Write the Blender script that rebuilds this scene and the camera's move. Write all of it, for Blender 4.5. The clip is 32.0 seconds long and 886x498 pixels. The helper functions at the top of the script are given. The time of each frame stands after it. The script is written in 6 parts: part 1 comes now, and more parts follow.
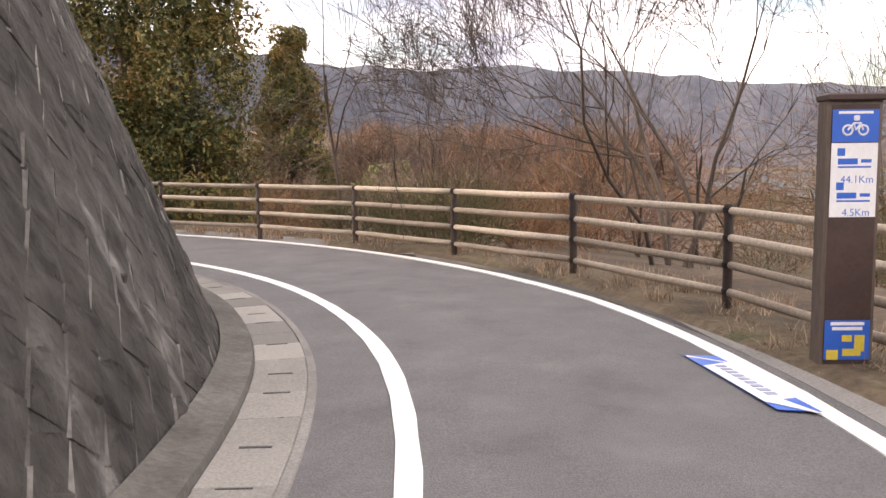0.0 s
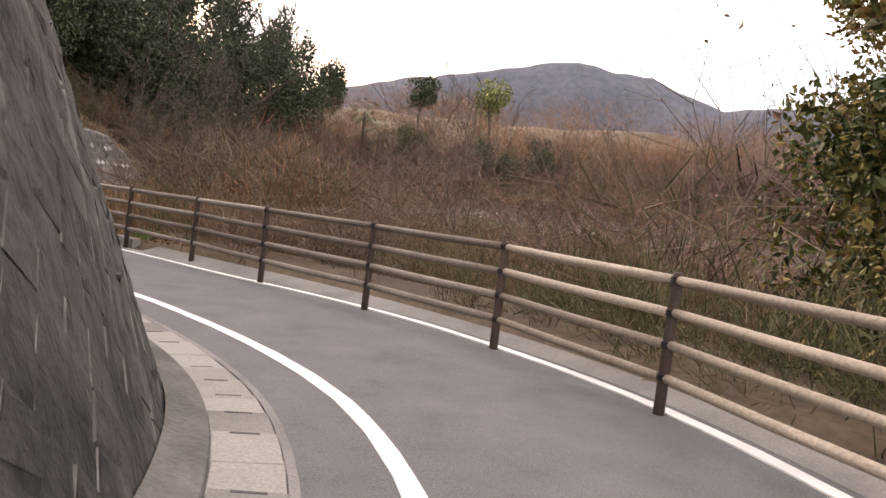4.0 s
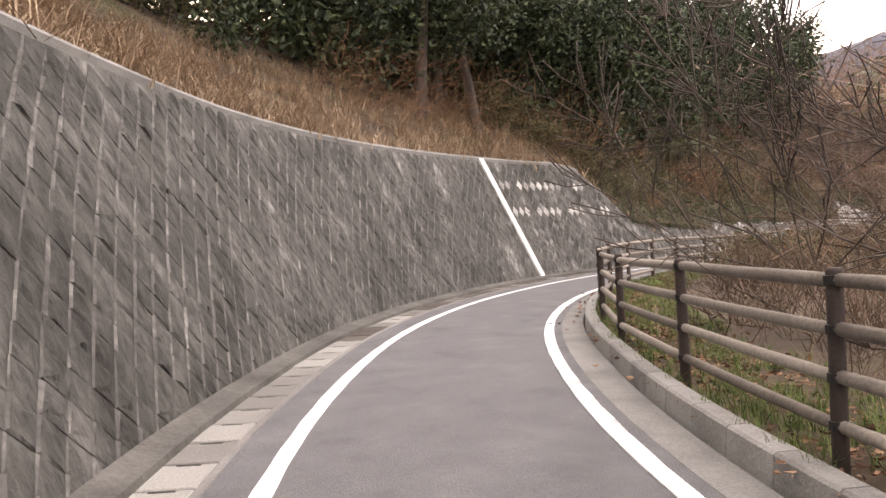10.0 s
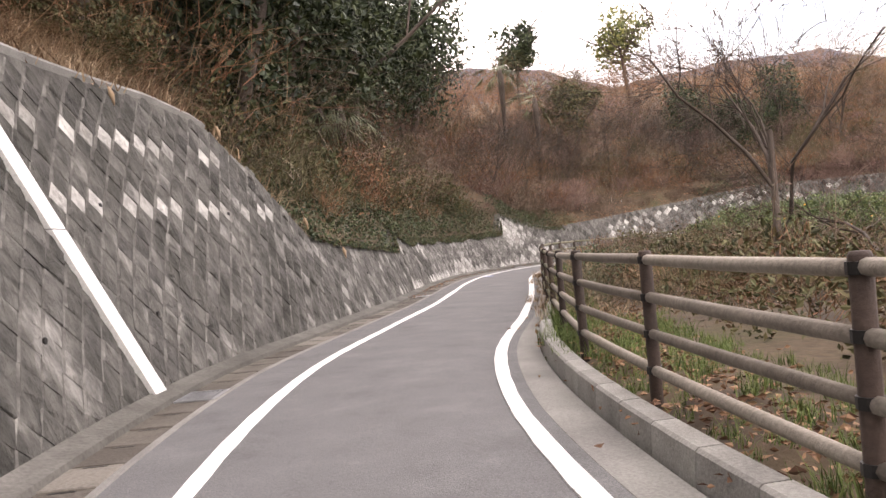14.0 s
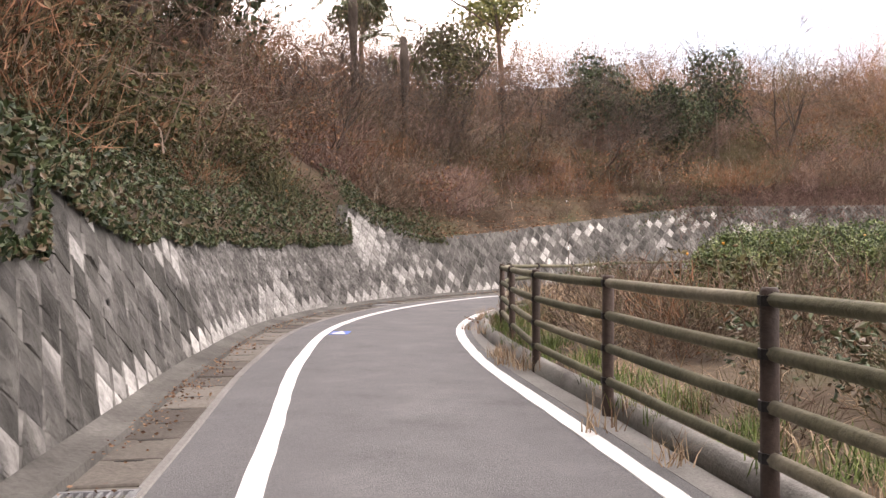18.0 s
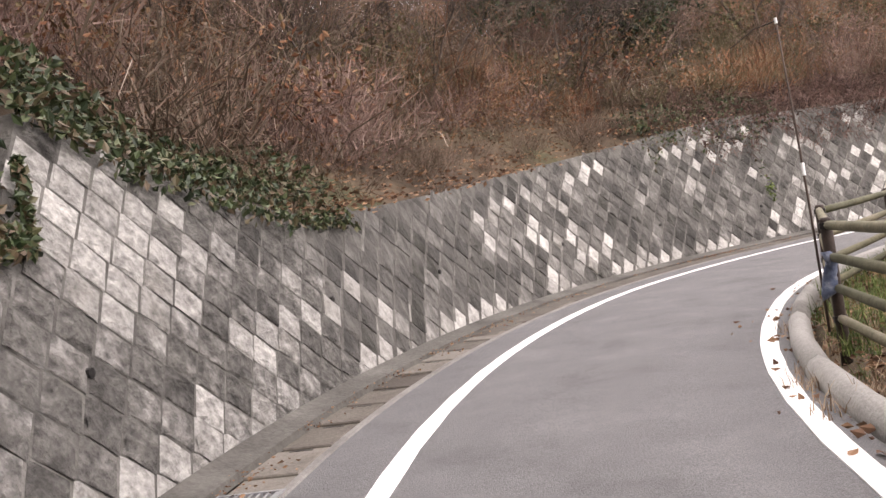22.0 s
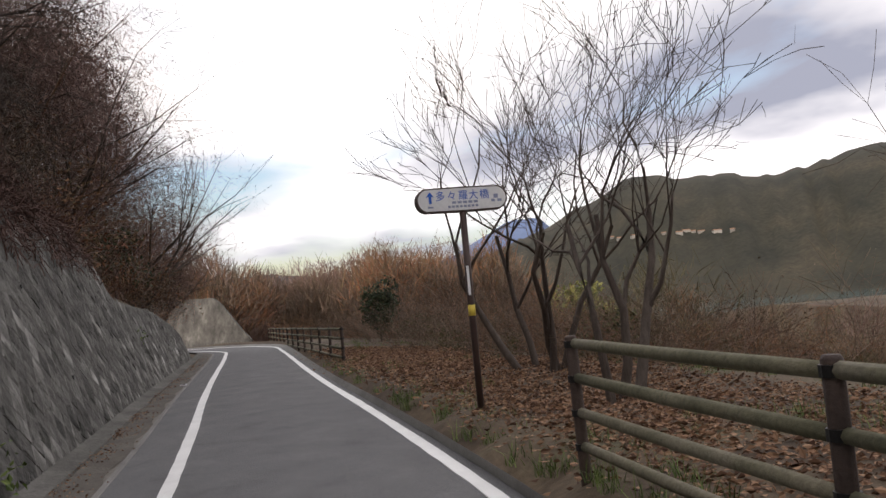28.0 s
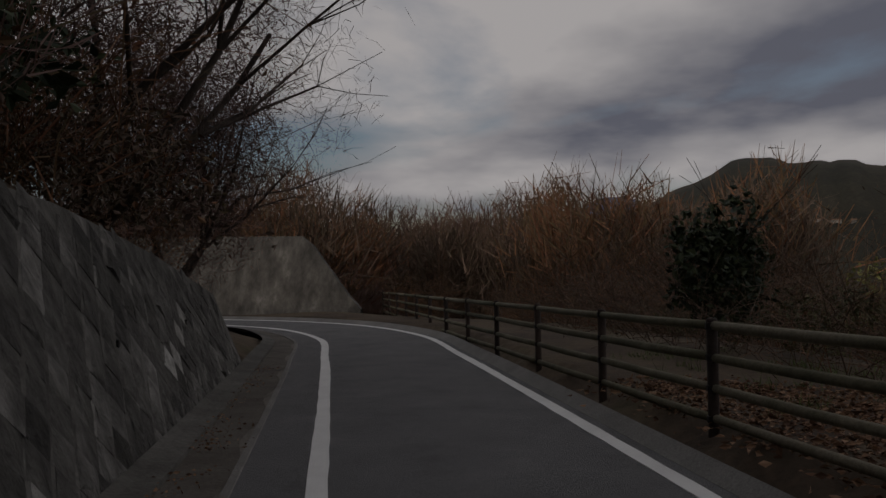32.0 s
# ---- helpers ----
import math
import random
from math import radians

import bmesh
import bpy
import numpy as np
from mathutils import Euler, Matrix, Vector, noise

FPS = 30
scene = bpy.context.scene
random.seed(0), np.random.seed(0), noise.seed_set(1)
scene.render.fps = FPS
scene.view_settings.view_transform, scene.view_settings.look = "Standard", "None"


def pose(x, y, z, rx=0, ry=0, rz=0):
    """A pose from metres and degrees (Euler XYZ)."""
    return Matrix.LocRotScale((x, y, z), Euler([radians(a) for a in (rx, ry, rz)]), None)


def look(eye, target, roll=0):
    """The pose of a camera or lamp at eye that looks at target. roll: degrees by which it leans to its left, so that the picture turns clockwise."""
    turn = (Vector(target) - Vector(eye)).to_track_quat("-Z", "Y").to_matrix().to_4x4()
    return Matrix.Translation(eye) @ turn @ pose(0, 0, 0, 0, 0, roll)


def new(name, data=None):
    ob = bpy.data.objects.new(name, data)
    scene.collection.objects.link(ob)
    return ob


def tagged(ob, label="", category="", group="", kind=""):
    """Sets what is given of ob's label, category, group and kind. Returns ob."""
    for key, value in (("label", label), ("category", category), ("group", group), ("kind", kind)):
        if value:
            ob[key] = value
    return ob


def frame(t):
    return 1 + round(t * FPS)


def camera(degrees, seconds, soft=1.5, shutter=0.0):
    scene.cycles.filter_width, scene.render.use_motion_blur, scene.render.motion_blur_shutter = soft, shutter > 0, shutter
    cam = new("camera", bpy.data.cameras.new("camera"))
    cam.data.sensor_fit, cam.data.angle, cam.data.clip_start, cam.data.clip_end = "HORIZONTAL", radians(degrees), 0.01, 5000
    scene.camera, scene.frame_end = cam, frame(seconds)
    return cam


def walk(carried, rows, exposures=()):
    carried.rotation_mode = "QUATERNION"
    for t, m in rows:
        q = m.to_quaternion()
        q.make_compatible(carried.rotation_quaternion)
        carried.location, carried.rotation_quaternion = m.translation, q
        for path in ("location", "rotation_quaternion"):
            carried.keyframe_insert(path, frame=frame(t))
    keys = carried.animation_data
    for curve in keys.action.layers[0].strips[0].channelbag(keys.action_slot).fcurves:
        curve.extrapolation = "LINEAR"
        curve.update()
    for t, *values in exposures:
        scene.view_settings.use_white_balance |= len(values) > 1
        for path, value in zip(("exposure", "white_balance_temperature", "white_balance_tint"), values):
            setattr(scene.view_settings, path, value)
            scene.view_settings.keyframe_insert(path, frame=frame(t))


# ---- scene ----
# ---- lens, path, exposure ----
cam = camera(56.9, 32.0)
PATH = [
    (0, (-1.796, 0.989, 1.293), (-1.492, 2.954, 1.084), -0.6),
    (0.5, (-1.493, 2.377, 1.283), (-1.314, 4.358, 1.074), 1.6),
    (1, (-1.325, 3.858, 1.265), (-1.286, 5.846, 1.053), 3.7),
    (1.5, (-1.338, 5.396, 1.246), (-1.59, 7.373, 1.074), 5.3),
    (2, (-1.506, 6.948, 1.252), (-2.167, 8.83, 1.105), 6.1),
    (2.5, (-1.75, 8.383, 1.191), (-2.565, 10.205, 1.063), 5.9),
    (3, (-2.273, 9.68, 1.197), (-3.267, 11.412, 1.08), 6.2),
    (3.5, (-2.893, 10.902, 1.201), (-4.102, 12.492, 1.111), 6.8),
    (5.5, (-7.27, 14.763, 1.24), (-9.14, 15.473, 1.255), 10.0),
    (6, (-8.835, 15.237, 1.237), (-10.795, 15.627, 1.305), 11.8),
    (6.5, (-10.542, 15.553, 1.219), (-12.533, 15.702, 1.332), 11.0),
    (7, (-12.297, 15.738, 1.209), (-14.292, 15.694, 1.338), 9.1),
    (7.5, (-14.093, 15.829, 1.21), (-16.089, 15.956, 1.217), 3.2),
    (8, (-15.893, 15.881, 1.19), (-17.869, 16.181, 1.13), -3.4),
    (8.5, (-17.713, 15.944, 1.248), (-19.666, 16.376, 1.227), -4.1),
    (9, (-19.556, 15.988, 1.297), (-21.526, 16.33, 1.3), -3.2),
    (9.5, (-21.435, 16.183, 1.33), (-23.378, 16.657, 1.314), -4.1),
    (10, (-23.26, 16.59, 1.314), (-25.141, 17.269, 1.285), -2.9),
    (10.5, (-25.077, 17.045, 1.255), (-26.935, 17.785, 1.24), -2.8),
    (11, (-26.882, 17.523, 1.214), (-28.704, 18.349, 1.191), -2.9),
    (11.5, (-28.644, 18.096, 1.193), (-30.38, 19.088, 1.155), -3.5),
    (12, (-30.404, 18.778, 1.181), (-32.047, 19.917, 1.151), -3.9),
    (12.5, (-32.186, 19.637, 1.179), (-33.719, 20.92, 1.132), -3.6),
    (13, (-33.936, 20.598, 1.165), (-35.359, 21.999, 1.067), -4.0),
    (13.5, (-35.597, 21.707, 1.185), (-36.936, 23.189, 1.079), -4.9),
    (14, (-37.185, 22.954, 1.192), (-38.45, 24.503, 1.181), -5.2),
    (14.5, (-38.686, 24.257, 1.202), (-39.894, 25.851, 1.237), -3.9),
    (16.5, (-43.879, 29.984, 1.212), (-44.854, 31.73, 1.251), -2.5),
    (17, (-45.015, 31.643, 1.203), (-45.938, 33.417, 1.226), -2.9),
    (17.5, (-46.028, 33.318, 1.184), (-46.898, 35.119, 1.192), -3.1),
    (18, (-46.998, 35.04, 1.114), (-47.849, 36.85, 1.125), -0.4),
    (18.5, (-47.962, 36.619, 1.12), (-48.941, 38.363, 1.131), 1.4),
    (19, (-48.918, 38.103, 1.104), (-49.987, 39.793, 1.12), 2.6),
    (19.5, (-49.779, 39.471, 1.072), (-50.872, 41.145, 1.088), 2.6),
    (20, (-50.681, 40.844, 1.063), (-51.815, 42.492, 1.082), -0.2),
    (20.5, (-51.657, 42.222, 1.091), (-52.752, 43.896, 1.104), -3.0),
    (21, (-52.467, 43.674, 1.122), (-53.334, 45.477, 1.095), -4.4),
    (21.5, (-53.137, 45.217, 1.151), (-53.673, 47.144, 1.113), -7.9),
    (22, (-53.692, 46.976, 1.149), (-54.109, 48.931, 1.12), -9.0),
    (22.5, (-54.061, 48.733, 1.18), (-54.052, 50.733, 1.179), -9.3),
    (23, (-54.184, 50.588, 1.166), (-53.617, 52.503, 1.277), -10.0),
    (23.5, (-53.824, 52.377, 1.183), (-52.909, 54.146, 1.364), -9.7),
    (24, (-53.456, 54.217, 1.218), (-52.252, 55.807, 1.38), -11.6),
    (24.5, (-53.029, 56.148, 1.266), (-51.592, 57.536, 1.356), -12.3),
    (25, (-52.4, 58.147, 1.323), (-50.734, 59.254, 1.358), -13.9),
    (25.5, (-51.341, 60.036, 1.324), (-49.56, 60.943, 1.369), -13.7),
    (27.5, (-43.973, 65.923, 1.274), (-41.992, 66.177, 1.373), -8.8),
    (28, (-41.846, 67.033, 1.285), (-39.87, 67.314, 1.408), -5.3),
    (28.5, (-39.702, 67.999, 1.285), (-37.754, 68.431, 1.428), -3.0),
    (29, (-37.662, 68.935, 1.276), (-35.717, 69.377, 1.417), -1.1),
    (29.5, (-35.612, 69.95, 1.281), (-33.68, 70.449, 1.403), 0.4),
    (30, (-33.507, 70.975, 1.285), (-31.58, 71.498, 1.388), 0.3),
    (30.5, (-31.301, 71.96, 1.265), (-29.371, 72.479, 1.344), 0.7),
    (31, (-29.102, 72.91, 1.242), (-27.173, 73.433, 1.309), 0.4),
    (32, (-25.273, 74.479, 1.18), (-23.334, 74.968, 1.242), -1.0),
]
EXPOSURE = [(0, .62, 7000, 19), (1.0, .58, 7000, 19), (2.0, .66, 7000, 19), (3.5, .70, 7100, 19), (5.5, .70, 7200, 25), (7.0, 1.2, 7200, 25), (9.0, 1.22, 7250, 21), (14.0, 1.25, 7100, 19), (16.5, 1.28, 7150, 20), (21.0, 1.3, 7000, 19), (24.0, 1.28, 7000, 18), (25.5, 1.12, 6950, 17), (27.5, -.44, 6600, 13),
            (30.0, -.46, 6500, 13), (30.6, -.68, 6500, 13), (31.0, -1.08, 6500, 13), (31.5, -1.75, 6500, 13), (32.0, -2.65, 6500, 13)]
walk(cam, [(t, look(eye, target, roll)) for t, eye, target, roll in PATH], EXPOSURE)

# ---- sky and sun ----
SUN_AZ, SUN_EL = 109.8, 17.5          # degrees: compass-like yaw to the left of +y is 70, and the height
world = bpy.data.worlds.new("sky")
scene.world = world
world.use_nodes = True
wn, wl = world.node_tree.nodes, world.node_tree.links
wn.clear()
sky = wn.new("ShaderNodeTexSky")
sky.sky_type, sky.sun_disc = "NISHITA", False
sky.sun_elevation, sky.sun_rotation = radians(SUN_EL), radians(-70.2)
sky.air_density, sky.dust_density, sky.ozone_density = 1.0, 2.0, 1.2
cloud = wn.new("ShaderNodeTexNoise")
cloud.inputs["Scale"].default_value, cloud.inputs["Detail"].default_value = 0.75, 8
cloud.inputs["Roughness"].default_value, cloud.inputs["Distortion"].default_value = 0.52, 0.35
place = wn.new("ShaderNodeTexCoord")
split = wn.new("ShaderNodeSeparateXYZ")
lift = wn.new("ShaderNodeMath")
lift.operation = "ADD"
lift.inputs[1].default_value = 0.16
flatten = wn.new("ShaderNodeVectorMath")
flatten.operation = "DIVIDE"
shift = wn.new("ShaderNodeMapping")
shift.inputs["Location"].default_value = (0.9, 0.35, 0)
wl.new(place.outputs["Generated"], split.inputs["Vector"])
wl.new(split.outputs["Z"], lift.inputs[0])
wl.new(place.outputs["Generated"], flatten.inputs[0])
wl.new(lift.outputs["Value"], flatten.inputs[1])
wl.new(flatten.outputs["Vector"], shift.inputs["Vector"])
cover = wn.new("ShaderNodeValToRGB")
cover.color_ramp.elements[0].position, cover.color_ramp.elements[1].position = 0.38, 0.54
shade = wn.new("ShaderNodeTexNoise")
shade.inputs["Scale"].default_value, shade.inputs["Detail"].default_value = 0.55, 6
tone = wn.new("ShaderNodeValToRGB")
tone.color_ramp.elements[0].position, tone.color_ramp.elements[1].position = 0.40, 0.56
tone.color_ramp.elements[0].color, tone.color_ramp.elements[1].color = (3.9, 4.1, 5.0, 1), (14.4, 13.9, 13.6, 1)
mixer = wn.new("ShaderNodeMix")
mixer.data_type = "RGBA"
gain = wn.new("ShaderNodeBackground")
gain.inputs["Strength"].default_value = 0.15
out = wn.new("ShaderNodeOutputWorld")
wl.new(shift.outputs["Vector"], cloud.inputs["Vector"])
drift = wn.new("ShaderNodeMapping")
drift.inputs["Location"].default_value = (3.1, -1.7, 0)
wl.new(shift.outputs["Vector"], drift.inputs["Vector"])
wl.new(drift.outputs["Vector"], shade.inputs["Vector"])
wl.new(cloud.outputs["Fac"], cover.inputs["Fac"])
wl.new(shade.outputs["Fac"], tone.inputs["Fac"])
wl.new(cover.outputs["Color"], mixer.inputs["Factor"])
clear = wn.new("ShaderNodeVectorMath")          # thin haze brightens the gaps between the clouds
clear.operation = "MULTIPLY"
clear.inputs[1].default_value = (1.9, 1.75, 1.7)
wl.new(sky.outputs["Color"], clear.inputs[0])
wl.new(clear.outputs["Vector"], mixer.inputs["A"])
wl.new(tone.outputs["Color"], mixer.inputs["B"])
wl.new(mixer.outputs["Result"], gain.inputs["Color"])
wl.new(gain.outputs["Background"], out.inputs["Surface"])
sun = new("sun", bpy.data.lights.new("sun", "SUN"))
sun.data.energy, sun.data.angle, sun.data.color = 3.6, radians(1.5), (1.0, 0.86, 0.70)
sun.matrix_world = look((0, 0, 30), (0.9 * 30, -0.325 * 30, 30 - 0.30 * 30))


# ---- materials ----
def material(name, cols, scale=3.0, rough=0.85, bump=0.3, fine=40.0, metal=0.0, island=0.0, single=0.0, stretch=(1, 1, 1), grain=0.35, spec=0.4, deep=0.02):
    """Colours mixed by a broad noise, darkened by a fine one, varied by island or by object, with fine relief."""
    m = bpy.data.materials.new(name)
    m.use_nodes = True
    n, l = m.node_tree.nodes, m.node_tree.links
    b = n["Principled BSDF"]
    b.inputs["Roughness"].default_value, b.inputs["Metallic"].default_value = rough, metal
    b.inputs["Specular IOR Level"].default_value = spec
    co, mp = n.new("ShaderNodeTexCoord"), n.new("ShaderNodeMapping")
    mp.inputs["Scale"].default_value = stretch
    if single:
        who, apart = n.new("ShaderNodeObjectInfo"), n.new("ShaderNodeVectorMath")
        apart.operation = "MULTIPLY_ADD"
        apart.inputs[1].default_value = (37, 23, 41)
        l.new(who.outputs["Random"], apart.inputs[0])
        l.new(co.outputs["Object"], apart.inputs[2])
        l.new(apart.outputs["Vector"], mp.inputs["Vector"])
    else:
        l.new(co.outputs["Object"], mp.inputs["Vector"])
    a, c = n.new("ShaderNodeTexNoise"), n.new("ShaderNodeTexNoise")
    a.inputs["Scale"].default_value, a.inputs["Detail"].default_value = scale, 6
    a.inputs["Roughness"].default_value = 0.62
    c.inputs["Scale"].default_value, c.inputs["Detail"].default_value = fine, 10 if fine < 16 else 4
    c.inputs["Roughness"].default_value = 0.62
    for x in (a, c):
        l.new(mp.outputs["Vector"], x.inputs["Vector"])
    ramp = n.new("ShaderNodeValToRGB")
    e = ramp.color_ramp.elements
    while len(e) < len(cols):
        e.new(0.5)
    for i, col in enumerate(cols):
        e[i].position = 0.32 + 0.36 * i / max(1, len(cols) - 1)
        e[i].color = (*col, 1)
    fac = a.outputs["Fac"]
    if island or single:
        r = n.new("ShaderNodeNewGeometry" if island else "ShaderNodeObjectInfo")
        rnd = r.outputs["Random Per Island" if island else "Random"]
        mm = n.new("ShaderNodeMix")
        mm.inputs["Factor"].default_value = island or single
        l.new(fac, mm.inputs["A"]), l.new(rnd, mm.inputs["B"])
        fac = mm.outputs["Result"]
    l.new(fac, ramp.inputs["Fac"])
    mul = n.new("ShaderNodeMix")
    mul.data_type, mul.blend_type = "RGBA", "MULTIPLY"
    mul.inputs["Factor"].default_value = grain
    tone2 = n.new("ShaderNodeValToRGB")
    tone2.color_ramp.elements[0].position, tone2.color_ramp.elements[1].position = 0.3, 0.68
    l.new(c.outputs["Fac"], tone2.inputs["Fac"])
    l.new(ramp.outputs["Color"], mul.inputs["A"]), l.new(tone2.outputs["Color"], mul.inputs["B"])
    l.new(mul.outputs["Result"], b.inputs["Base Color"])
    if bump:
        bp = n.new("ShaderNodeBump")
        bp.inputs["Strength"].default_value, bp.inputs["Distance"].default_value = bump, deep
        l.new(c.outputs["Fac"], bp.inputs["Height"])
        l.new(bp.outputs["Normal"], b.inputs["Normal"])
    return m


